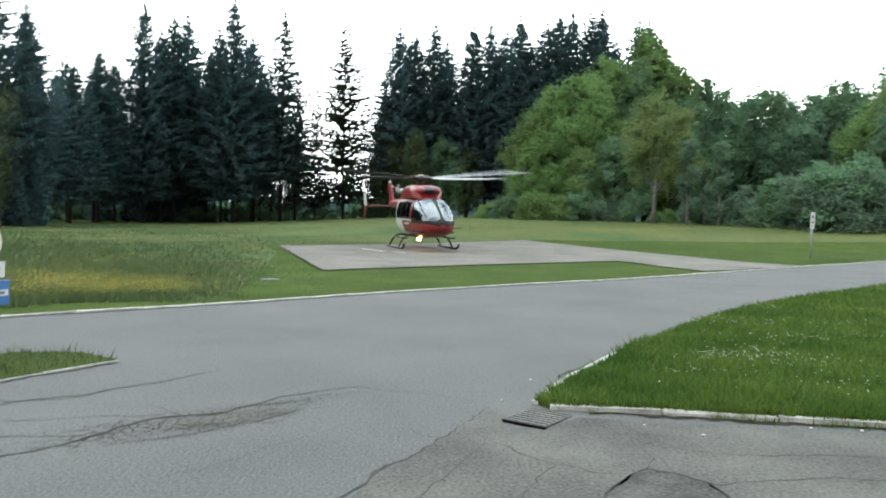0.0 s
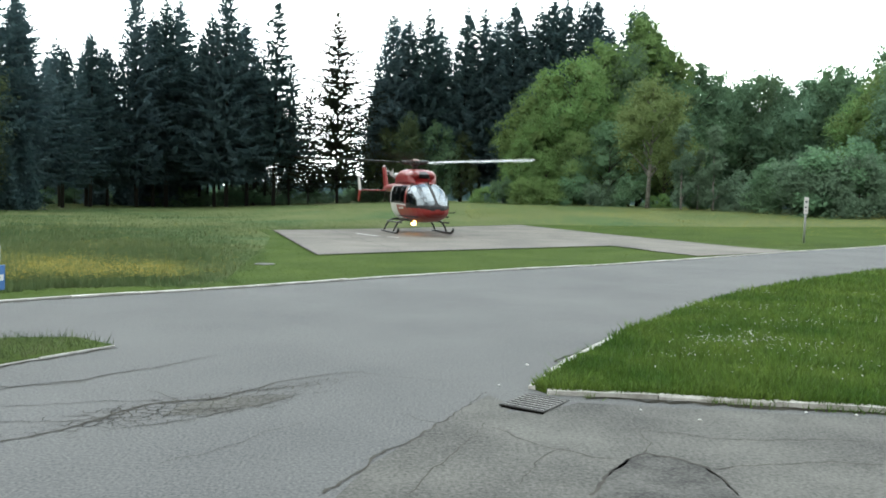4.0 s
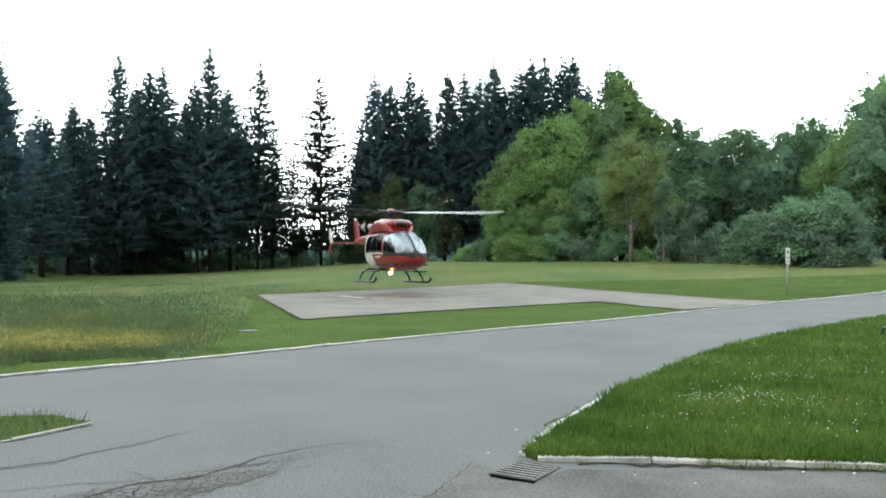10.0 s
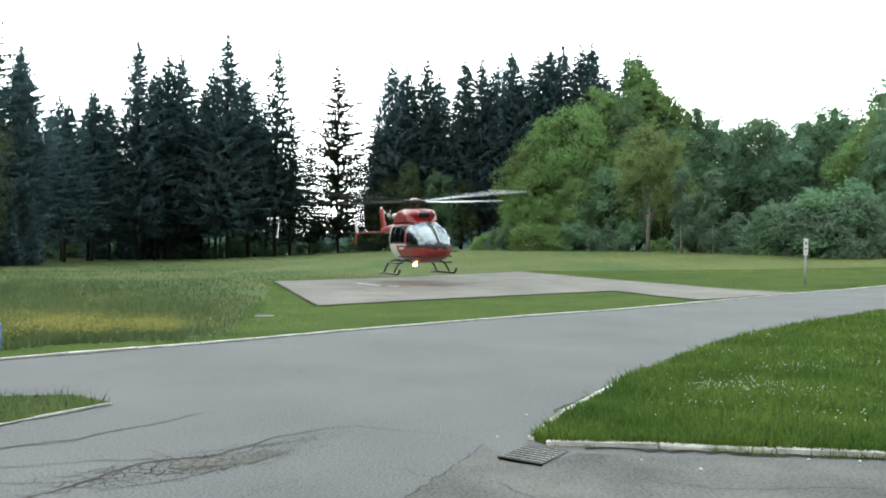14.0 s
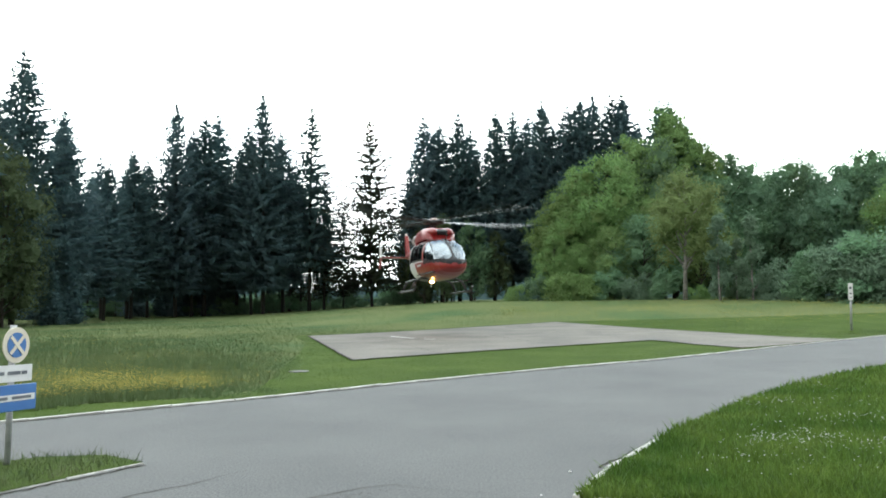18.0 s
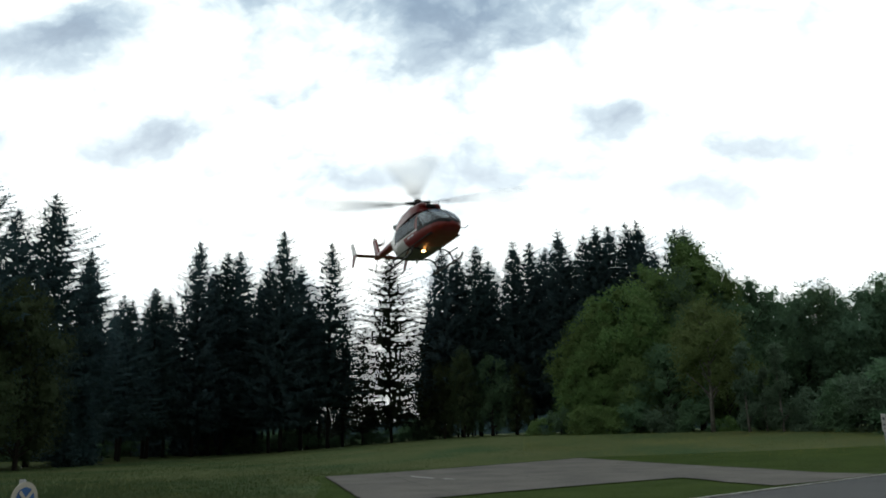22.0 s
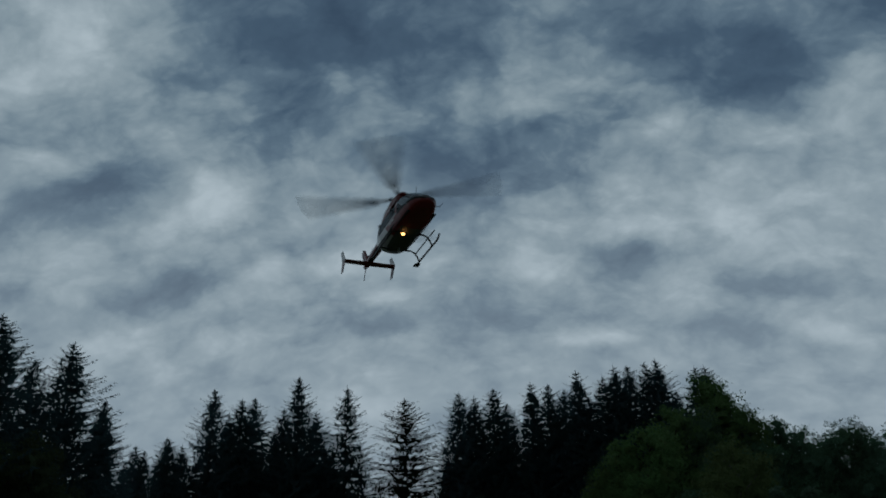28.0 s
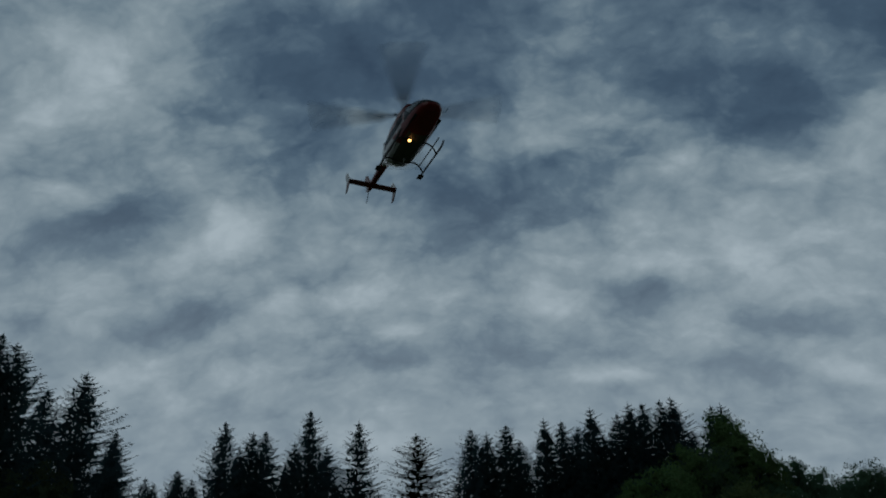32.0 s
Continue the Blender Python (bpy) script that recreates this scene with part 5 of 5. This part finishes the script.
MODELS = SPRUCES + BACK + [LARCH, OPEN, THIN, HIGH, SMALL, SLIM, SPIRE, AIRY, UNDER, DEEP, SHADED_BROAD, BIRCHY] + BROAD + BUSHES
rng = random.Random(5)
SPRUCES_WEST = [(-27.95, 75, 17.6), (-25.43, 80, 14.4), (-23.75, 88, 16.7), (-20.9, 92, 22.9), (-19.85, 95, 21.1), (-19.02, 95, 22.7), (-18.18, 98, 23.5), (-16.83, 100, 20.0), (-15.82, 93, 21.1), (-15.03, 92, 24.2), (-13.63, 96, 21.2), (-11.78, 94, 23.4), (-10.73, 97, 17.3), (-9.35, 98, 14.3), (-30.82, 72, 21.7), (-32.47, 70, 19.6), (-27.78, 78, 17.7), (-25.6, 85, 15.7), (-24.0, 90, 17.3), (-22.71, 92, 17.0), (-34.5, 66, 21.7), (-36.08, 66, 22.2)]
SPRUCES_NORTH = [(-4.48, 100, 19.1), (-3.16, 96, 22.1), (-2.22, 98, 21.9), (-0.93, 97, 22.5), (-0.1, 100, 21.3), (1.59, 96, 22.9), (2.93, 97, 22.6), (3.95, 99, 22.3), (5.06, 95, 23.6), (6.18, 96, 20.5), (6.96, 95, 22.5), (8.03, 94, 23.5), (8.83, 97, 24.0), (9.94, 95, 23.7), (11.12, 94, 23.7), (12.14, 96, 20.3), (13.54, 92, 21.8), (14.43, 90, 21.5), (15.31, 90, 18.1)]
LARCHES = [(-7.3, 95, 22.1)]
GAP_SPRUCES = [(-5.2, 104, 5.5), (-10.8, 106, 13.5), (-4.5, 112, 11.0), (-8.6, 109, 5.0), (-12.2, 112, 8.5), (-13.1, 108, 9.5), (-14.2, 114, 9.0), (-11.4, 118, 7.5)]
BROAD_NORTH = [(-3.5, 92, 8.4), (-2.1, 90, 9.6), (-0.1, 92, 9.4), (1.69, 92, 7.6), (6.9, 82, 10.8), (7.6, 81, 13.3), (9.5, 80, 14.2), (11.57, 83, 16.6), (12.6, 85, 16.4), (16.0, 80, 10.5), (13.2, 79, 9.8), (5.9, 77, 6.2), (7.73, 75, 5.3), (10.11, 75, 6.8), (12.27, 75, 7.9)]
BROAD_EAST = [(16.62, 88, 13.9), (17.79, 92, 16.3), (19.28, 95, 15.5), (20.68, 97, 14.7), (22.26, 100, 16.1), (23.58, 97, 14.0), (24.86, 95, 14.5), (26.24, 95, 15.9), (27.25, 95, 14.7), (28.5, 85, 11.8), (29.47, 85, 13.5), (30.07, 92, 18.2), (31.28, 80, 15.4), (32.82, 82, 14.8), (35.22, 85, 15.4), (37.48, 85, 14.4), (39.9, 82, 13.9), (31.24, 84, 16.8)]
SLIMS = [(17.2, 66, 7.3), (19.3, 65.5, 7.1), (18.3, 67, 5.2)]
BUSHES_EAST = [(3.29, 73, 1.7), (4.71, 72, 2.4), (6.34, 71, 2.7), (7.96, 71, 2.5), (9.77, 71, 2.8), (11.76, 71, 2.5), (13.71, 70, 2.8), (15.83, 70, 1.4), (17.9, 69, 1.8), (19.9, 68, 2.2), (21.38, 66, 3.4), (22.45, 65, 3.0), (23.49, 64, 3.9), (24.68, 63, 4.6), (26.03, 62, 4.9), (27.07, 62, 5.3), (28.17, 61, 4.5)]
WEST_LEAFY = [(-31.4, 64, 13.2), (-34.0, 62, 12.0)]
for k, (azm, dist, height) in enumerate(SPRUCES_WEST):
    tagged(plant(THIN if azm > -9.6 else OPEN if azm > -11.0 else SPRUCES[3 if azm > -12.5 else k % 3], azm, dist, height, 24.9, rng.uniform(1.2, 1.5)), "tall dark green spruce at the meadow's edge", "spruce", "spruces round the meadow")
for k, (azm, dist, height) in enumerate(SPRUCES_NORTH):
    tagged(plant(OPEN if azm < -3.5 else SPRUCES[(k * 2) % 3], azm, dist, height, 24.9, rng.uniform(1.25, 1.55)), "tall dark green spruce behind leafy trees", "spruce", "spruces round the meadow")
for azm, dist, height in LARCHES:
    tagged(plant(LARCH, azm, dist, height, 23.4, 2.25), "thin open conifer standing alone in a gap", "conifer")
for azm, dist, height in GAP_SPRUCES:
    tagged(plant(THIN, azm, dist, height, 24, 1.9), "small open spruce in the gap of the wood", "spruce", "spruces deep in the wood")
for azm, dist, height in [(-27.6, 70, 6.5), (-28.6, 68, 5.0)]:
    tagged(plant(SMALL, azm, dist, height, 12, 1.3), "young spruce in the shade of the wood", "spruce", "young spruces")
for k in range(44):
    # the depth of the wood behind its front row
    azm = rng.uniform(-33, -17) if k < 24 else rng.uniform(-4.5, 15)
    tagged(plant(BACK[k % 2], azm, rng.uniform(101, 124), rng.uniform(13.5, 18.5), 26, 1.15), "dark spruce deep in the wood", "spruce", "spruces deep in the wood")
for k in range(9):
    tagged(plant(HIGH, -18.6 + 0.78 * k, rng.uniform(100, 108), rng.uniform(15.5, 19.5), 26, 1.45), "slender spruce with bare lower trunk", "spruce", "spruces deep in the wood")
for k in range(34):
    tagged(plant(SMALL, rng.uniform(-36, -15.5), rng.uniform(92, 118), rng.uniform(5, 10), 12, 1.25), "young spruce in the shade of the wood", "spruce", "young spruces")
KIND = [3, 2, 3, 3, 0, 1, 0, 1, 2, 5, 5, 0, 1, 5, 2] + [3, 4, 2, 4, 2, 4, 4, 2, 4, 1, 0, 2, 4, 1, 0, 2, 1, 0]
for k, (azm, dist, height) in enumerate(BROAD_NORTH + BROAD_EAST):
    # trees 0, 1 and 3 carry the leaf colour darkened for shade
    tagged(plant(SHADED_BROAD if k in (0, 1, 3) else BROAD[KIND[k]], azm, dist, height, 15.5, rng.uniform(0.85, 1.15) * min(1.25, (16 / max(height, 6)) ** 0.4) * (0.7 if k < 4 else 1.0)), "leafy tree in fresh green spring foliage", "tree", "leafy trees round the meadow")
for k in range(16):
    # the leafy wood goes on behind
    azm = rng.uniform(14, 42)
    tagged(plant(DEEP, azm, rng.uniform(103, 122), rng.uniform(11.5, 14.5), 16.2, 1.15), "leafy tree deep in the wood", "tree", "leafy trees deep in the wood")
for azm, dist, height in [(14.3, 88, 20.6), (16.2, 90, 17.6)]:
    tagged(plant(SPIRE, azm, dist, height, 17.6, 1.2), "tall pale green leafy tree with a pointed crown", "tree", "leafy trees round the meadow")
for azm, dist, height in [(30.9, 92, 20.3), (23.0, 98, 15.8)]:
    tagged(plant(AIRY, azm, dist, height, 18.6, 1.0), "thinly leaved birch rising above the wood", "birch")
for azm, dist, height in [(14.9, 68, 11.6)]:
    tagged(plant(BIRCHY, azm, dist, height, 12.2, 1.1), "young birch in bud with a bare pale trunk", "birch")
# these stand in the wood's shade, which their leaf colour imitates
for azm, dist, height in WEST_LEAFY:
    tagged(plant(SHADED_BROAD, azm, dist, height, 16.2, 1.0), "leafy tree with shade-darkened leaves in front of the dark spruces", "tree", "leafy trees round the meadow")
for azm, dist, height in SLIMS:
    tagged(plant(SLIM, azm, dist, height, 9.3), "slim young birch with pale trunk", "birch", "young birches")
for k, (azm, dist, height) in enumerate(BUSHES_EAST):
    tagged(plant(BUSHES[(1, 0, 1, 1, 0, 2, 0, 1, 0, 2, 2, 2, 0, 2, 2, 0, 2)[k]], azm, dist, height + 0.5, 5.2, rng.uniform(1.1, 1.4), 0.6), "dense green bush at the wood's edge", "bush", "bushes at the wood's edge")
for k in range(52):
    azm = rng.uniform(-36, -4) if k < 30 else rng.uniform(-20, -12)
    tagged(plant(UNDER, azm, rng.uniform(100, 135), rng.uniform(1.8, 3.0), 5.2, 1.5), "low bush under the conifers", "bush", "bushes under the conifers")

for k in range(40):
    azm = -36 + 33 * (k + rng.random()) / 40
    tagged(plant(UNDER, azm, rng.uniform(96, 106), rng.uniform(1.2, 2.6), 5.2, 1.8, 0.3), "low bush under the conifers", "bush", "bushes under the conifers")

for ob in MODELS:
    for o in [*ob.children_recursive, ob]:
        bpy.data.objects.remove(o)


# ---- far woods that close the valley on all sides ----
def far_woods():
    rgw = np.random.RandomState(77)
    tri = []
    for k in range(2600):
        azm = rgw.uniform(-180, 180)
        d = rgw.uniform(170, 300)
        tall = rgw.uniform(9, 17)
        if -24 < azm < -3:
            d, tall = rgw.uniform(190, 300), rgw.uniform(4.8, 7.2)
        a = radians(azm)
        c = np.array([d * math.sin(a), d * math.cos(a), rise(d * math.sin(a), d * math.cos(a)) - 0.5])
        side = np.array([math.cos(a), -math.sin(a), 0])
        w = tall * rgw.uniform(0.18, 0.4) + 1.2
        for j in range(5):
            u = j / 5
            lo, hi = c + np.array([0, 0, tall * u]), c + np.array([0, 0, tall * (u + 0.42)])
            s = w * (1 - u) * rgw.uniform(0.8, 1.2)
            back = np.array([math.sin(a), math.cos(a), 0]) * s * rgw.uniform(-0.8, 0.8)
            tri += [lo - side * s + back, lo + side * s - back, hi]
    return tagged(cells("far_woods", tri, 3, M_NEEDLE), "dark distant mixed woods round the valley", "woods", kind="stuff")


far_woods()

# ---- grass, flowers ----
def in_poly(poly, x, y):
    hit = np.zeros(len(x), bool)
    for (x0, y0), (x1, y1) in zip(poly, poly[1:] + poly[:1]):
        cross = (y0 > y) != (y1 > y)
        if y0 != y1:
            hit ^= cross & (x < (x1 - x0) * (y - y0) / (y1 - y0) + x0)
    return hit


def rise_np(x, y):
    def sm(a):
        a = np.clip(a, 0, 1)
        return a * a * (3 - 2 * a)
    r, azm = np.hypot(x, y), np.degrees(np.arctan2(x, y))
    return -0.03 + 1.35 * sm((r - 33) / 40) * sm((azm + 20) / 22) * sm((150 - np.abs(azm)) / 40)


def blades(name, x, y, base, height, width, material, rg, lean=0.35):
    """One narrow leaning blade of grass at each place, joined."""
    n = len(x)
    a = rg.uniform(0, math.tau, n)
    la = rg.uniform(0, math.tau, n)
    ln = np.abs(rg.normal(0, lean, n)) * height
    dx, dy = np.cos(a) * width / 2, np.sin(a) * width / 2
    v = np.zeros((n, 3, 3), np.float32)
    v[:, 0] = np.stack([x - dx, y - dy, base - 0.02], 1)
    v[:, 1] = np.stack([x + dx, y + dy, base - 0.02], 1)
    v[:, 2] = np.stack([x + np.cos(la) * ln, y + np.sin(la) * ln, base + height], 1)
    return cells(name, v.reshape(-1, 3), 3, material)


def petals(name, x, y, z, size, material, rg):
    n = len(x)
    a = rg.uniform(0, math.tau, n)
    t = rg.normal(0, 0.35, n)
    u = np.stack([np.cos(a), np.sin(a), t], 1) * size[:, None] * 0.5
    w = np.stack([-np.sin(a), np.cos(a), rg.normal(0, 0.35, n)], 1) * size[:, None] * 0.5
    c = np.stack([x, y, z], 1)
    v = np.stack([c - u, c - w, c + u, c + w], 1)
    return cells(name, v.reshape(-1, 3), 4, material)


LAWN = LAWN_ROAD + [(62.0, 20.0)] + LAWN_FRONT[::-1]
ROADS = ROAD_FAR + LAWN_ROAD[::-1] + LAWN_FRONT + [(20.0, -14.0), (-22.0, -14.0)]
rg = np.random.RandomState(3)


def scatter(n, r0, r1, a0, a1, power=1.0):
    u = rg.rand(n)
    r = (r0 ** (1 - power) + u * (r1 ** (1 - power) - r0 ** (1 - power))) ** (1 / (1 - power)) if power != 1 else r0 * (r1 / r0) ** u
    a = np.radians(rg.uniform(a0, a1, n))
    return r * np.sin(a), r * np.cos(a), r


# lawn and verge
x, y, r = scatter(360000, 5.9, 40, 4, 46, 1.35)
k = in_poly(LAWN, x, y) & (y > 5.9 - 0.15 * (x - 0.9))
x, y, r = x[k], y[k], r[k]
patchy = 0.55 + 0.7 * np.sin(x * 2.1 + 1.3 * np.sin(y * 1.7)) * np.sin(y * 2.6) + 0.5 * np.sin(x * 9.1 + 2 * np.sin(y * 6.3)) * np.sin(y * 8.3 + x)
tagged(blades("lawn_grass", x, y, 0.055 + rise_np(x, y), np.clip(rg.normal(0.07, 0.03, len(x)), 0.025, 0.17) * np.clip(0.72 + 0.4 * patchy, 0.4, 1.5), 0.007 + 0.0016 * r, M_GRASS, rg, 0.8),
       "dense short green lawn grass", "grass", kind="stuff")
x, y, r = scatter(60000, 5.0, 14, -60, -18, 1.2)
k = in_poly(ISLE, x, y)
x, y, r = x[k], y[k], r[k]
tagged(blades("verge_grass", x, y, 0.02 + 0 * x, np.clip(rg.gamma(2.4, 0.022, len(x)), 0.02, 0.15), 0.010 + 0 * x, M_VERGE, rg, 0.9), "rank green grass on the verge island", "grass", kind="stuff")

# tufts that lap over the kerbs
lap = along(LAWN_FRONT[:7], 0.005) + along(LAWN_ROAD[3:11], 0.02)
lap = [p for p in lap if math.sin(p[0] * 3.1) + math.sin(p[0] * 7.7 + 1) > 1.1 or p[1] > 7.5]
lx, ly = np.array([p[0] for p in lap]) + rg.normal(0, 0.05, len(lap)), np.array([p[1] for p in lap]) + rg.normal(0, 0.05, len(lap))
tagged(blades("kerb_grass", lx, ly, 0.0 + 0 * lx, rg.uniform(0.03, 0.10, len(lap)), 0.009 + 0 * lx, M_GRASS, rg, 0.9), "grass tufts lapping over the kerb stones", "grass", kind="stuff")

base = [p for p in along(LAWN_FRONT[1:7], 0.006) if math.sin(p[0] * 2.3 + 0.8) + 0.8 * math.sin(p[0] * 6.1) > 0.25]
bx, by = np.array([p[0] for p in base]) + rg.normal(0, 0.03, len(base)), np.array([p[1] for p in base]) - np.abs(rg.normal(0.065, 0.045, len(base)))
tagged(blades("kerb_weeds", bx, by, 0.0 + 0 * bx, rg.uniform(0.02, 0.075, len(base)), 0.016 + 0 * bx, M_GRASS, rg, 1.2), "low green weeds in the gutter along the kerb", "weeds", kind="stuff")

# meadow
x, y, r = scatter(520000, 9.5, 98, -44, 48, 1.25)
k = ~in_poly(ROADS, x, y) & ~in_poly(PAD, x, y) & ~in_poly(LAWN, x, y) & ~in_poly(ISLE, x, y)
x, y, r = x[k], y[k], r[k]
# the cut edge is ragged: tall tufts stand out into the mown strip
reach = np.abs(rg.normal(0, 0.35, len(x))) * (1.3 + np.sin(x * 1.7 + 2 * np.sin(y * 1.1)) + np.sin(y * 2.3))
mown = in_poly(MOWN, x, y) & in_poly(MOWN, x - np.clip(reach, 0, 0.5), y + np.clip(reach, 0, 0.5) * 0.5)
h = np.clip(rg.normal(0.17, 0.06, len(x)), 0.05, 0.36) * (0.85 + 0.3 * np.sin(x * 0.35 + 1) * np.sin(y * 0.27) + 0.28 * np.sin(x * 2.3 + 2 * np.sin(y * 1.3)) * np.sin(y * 2.9 + x))
h = h * np.clip(1.15 - r / 60, 0.35, 1.0)
h = h * (1 - 0.5 * np.clip((r - 27) / 12, 0, 1) * np.clip((np.degrees(np.arctan2(x, y)) + 26) / 16, 0, 1))
# the sward runs out low towards the mown strip
h = h * np.where((x < 0) & (y < 34), np.clip(0.35 + 0.65 * (-4.1 - 0.14 * (y - 15) - x) / 2.6, 0.35, 1.0), 1.0)
tagged(blades("meadow_grass", x[~mown], y[~mown], rise_np(x, y)[~mown], h[~mown], (0.008 + 0.0008 * r)[~mown], M_MEADOW, rg, 0.65), "tall uncut meadow grass", "grass", kind="stuff")
tagged(blades("mown_grass", x[mown], y[mown], rise_np(x, y)[mown], rg.uniform(0.012, 0.035, mown.sum()), (0.009 + 0.0008 * r)[mown], M_MOWN, rg, 2.2), "mown green grass strip along the road", "grass", kind="stuff")

# yellow flowers in drifts, white daisies on the lawn
fx, fy, fr = scatter(190000, 13.0, 40, -42, -8, 1.2)
drift = 0.5 + 0.5 * np.sin(fx * 0.8 + 2.0 * np.sin(fy * 0.45)) * np.sin(fy * 0.62 + fx * 0.3)
d = (np.exp(-((fr - 15.5 - 0.9 * np.sin(fx * 0.5)) / 1.8) ** 2) * 1.9 + 0.05) * np.clip(drift + 0.35 * np.sin(fx * 2.3 + 2 * np.sin(fy * 1.9)) * np.sin(fy * 2.7 + fx), 0, 1) ** 2.0
k = (rg.rand(len(fx)) < d) & ~in_poly(MOWN, fx, fy) & ~in_poly(ROADS, fx, fy) & ~in_poly(PAD, fx, fy)
fx, fy, fr = fx[k], fy[k], fr[k]
ex, ey, er = scatter(64000, 40, 66, 2, 42, 1.0)
k = (np.exp(-((er - 53) / 8) ** 2) * (0.35 + 0.65 * np.sin(ex * 0.33 + np.sin(ey * 0.4)) ** 2) > rg.rand(len(ex))) & ~in_poly(ROADS, ex, ey) & ~in_poly(MOWN, ex, ey)
fx, fy, fr = np.append(fx, ex[k]), np.append(fy, ey[k]), np.append(fr, er[k])
tagged(petals("buttercups", fx, fy, rise_np(fx, fy) + rg.uniform(0.15, 0.29, len(fx)), rg.uniform(0.010, 0.021, len(fx)) * (0.7 + fr / 45), M_FLOWER_Y, rg), "yellow buttercups scattered through the meadow", "flowers", kind="stuff")
sx, sy, sr = scatter(2200, 13.5, 34, -42, -6, 1.1)
k = (rg.rand(len(sx)) < (0.5 + 0.5 * np.sin(sx * 0.9 + 1.5 * np.sin(sy * 0.6)) * np.sin(sy * 0.8 - sx * 0.4)) ** 2.5) & ~in_poly(MOWN, sx, sy) & ~in_poly(ROADS, sx, sy) & ~in_poly(PAD, sx, sy)
sx, sy, sr = sx[k], sy[k], sr[k]
tagged(blades("sorrel", sx, sy, rise_np(sx, sy) + 0.06, rg.uniform(0.05, 0.13, len(sx)), 0.012 + 0.0006 * sr, M_SORREL, rg, 0.3), "brownish sorrel heads among the meadow grass", "flowers", kind="stuff")
cx, cy = [], []
for _ in range(42):
    px, py = rg.uniform(1.6, 8.5), rg.uniform(6.6, 13.5)
    m = rg.randint(4, 30)
    cx.append(px + rg.normal(0, 0.4, m))
    cy.append(py + rg.normal(0, 0.3, m))
for px, py, m in ((3.15, 8.4, 110), (3.5, 8.6, 90), (4.6, 9.8, 80), (2.6, 7.6, 40), (3.9, 8.2, 60)):
    cx.append(px + rg.normal(0, 0.3, m))
    cy.append(py + rg.normal(0, 0.16, m))
cx, cy = np.concatenate(cx), np.concatenate(cy)
k = in_poly(LAWN, cx, cy)
cx, cy = cx[k], cy[k]
tagged(petals("daisies", cx, cy, 0.025 + rg.uniform(0.06, 0.13, len(cx)), rg.uniform(0.010, 0.020, len(cx)), M_FLOWER_W, rg), "small white daisies in the lawn", "flowers", kind="stuff")


# ---- what moves ----
def motions():
    walk(heli, [
        (0, pose(-1.133, 36.511, 0.005, 0.49, 0.02, -73.39)),
        (8.1, pose(-1.133, 36.511, 0.005, 0.49, 0.02, -73.39)),
        (9, pose(-1.442, 36.089, 0.276, -1.77, -0.69, -72.82)),
        (10, pose(-1.551, 36.233, 0.511, -1.07, -0.70, -70.55)),
        (11, pose(-1.748, 35.964, 0.495, -2.51, -1.42, -69.01)),
        (12, pose(-1.742, 35.325, 0.464, -2.57, -1.64, -70.55)),
        (13, pose(-1.409, 34.992, 0.334, -1.39, -1.34, -71.02)),
        (14, pose(-1.070, 35.265, 0.387, 1.42, -0.33, -72.63)),
        (17, pose(-1.457, 36.122, 0.880, -0.40, -0.39, -70.13)),
        (18, pose(-1.813, 35.633, 1.855, -1.27, -1.03, -74.01)),
        (19, pose(-2.115, 36.015, 3.426, 0.41, 2.22, -72.51)),
        (20, pose(-2.491, 36.766, 5.347, -2.69, -1.24, -72.39)),
        (21, pose(-2.978, 36.914, 7.480, 0.67, -2.85, -62.81)),
        (21.5, pose(-3.220, 36.806, 8.518, -1.87, -3.90, -61.30)),
        (22, pose(-3.204, 36.805, 9.470, 0.65, -3.13, -62.19)),
        (22.5, pose(-3.513, 36.810, 10.413, -2.30, -2.50, -62.87)),
        (23, pose(-3.633, 36.755, 11.062, -0.26, -3.45, -61.85)),
        (24, pose(-3.898, 36.929, 12.509, -0.14, -3.50, -62.02)),
        (25, pose(-4.249, 37.274, 13.917, -0.12, -2.51, -62.19)),
        (25.5, pose(-4.372, 37.351, 14.584, -0.52, -1.54, -62.75)),
        (27.5, pose(-4.843, 37.151, 17.073, -0.71, -3.46, -63.25)),
        (28, pose(-4.854, 36.991, 17.735, -0.12, -3.81, -62.36)),
        (29, pose(-4.978, 36.715, 19.236, -1.03, -4.99, -61.32)),
        (30, pose(-4.915, 36.695, 20.996, 0.54, -4.78, -62.75)),
        (31, pose(-4.903, 36.620, 22.882, 0.34, -5.17, -60.16)),
        (32, pose(-5.148, 36.353, 24.923, 0.24, -4.90, -59.36)),
    ])
    # the main rotor turns about 76 degrees a picture, the tail rotor 84
    rows, turn = [], 35.0
    marks = [(0, 35), (3, 35), (6, 52), (9, 54), (10, 2), (11, 27), (13, 11), (17, 12), (18, 26), (19, 44), (21, 66), (22, 66), (23, 66), (24, 66), (25, 66), (28, 61), (29, 86), (30, 24), (31, 45), (32, 68)]
    for (t0, p0), (t1, p1) in zip(marks, marks[1:]):
        whole = round((2274.0 * (t1 - t0) - (p1 - p0)) / 90) * 90 + (p1 - p0)
        n = (t1 - t0) * FPS
        for k in range(n):
            rows.append((t0 + k / FPS, pose(0.2, 0, 3.22, 0, 0, turn + whole * k / n)))
        turn += whole
    rows.append((32, pose(0.2, 0, 3.22, 0, 0, turn)))
    walk(main_rotor, rows)
    walk(tail_rotor, [(k / FPS, pose(-6.15, 0.26, 2.92, 0, 84.0 * k, 0)) for k in range(frame(32.0))])


motions()
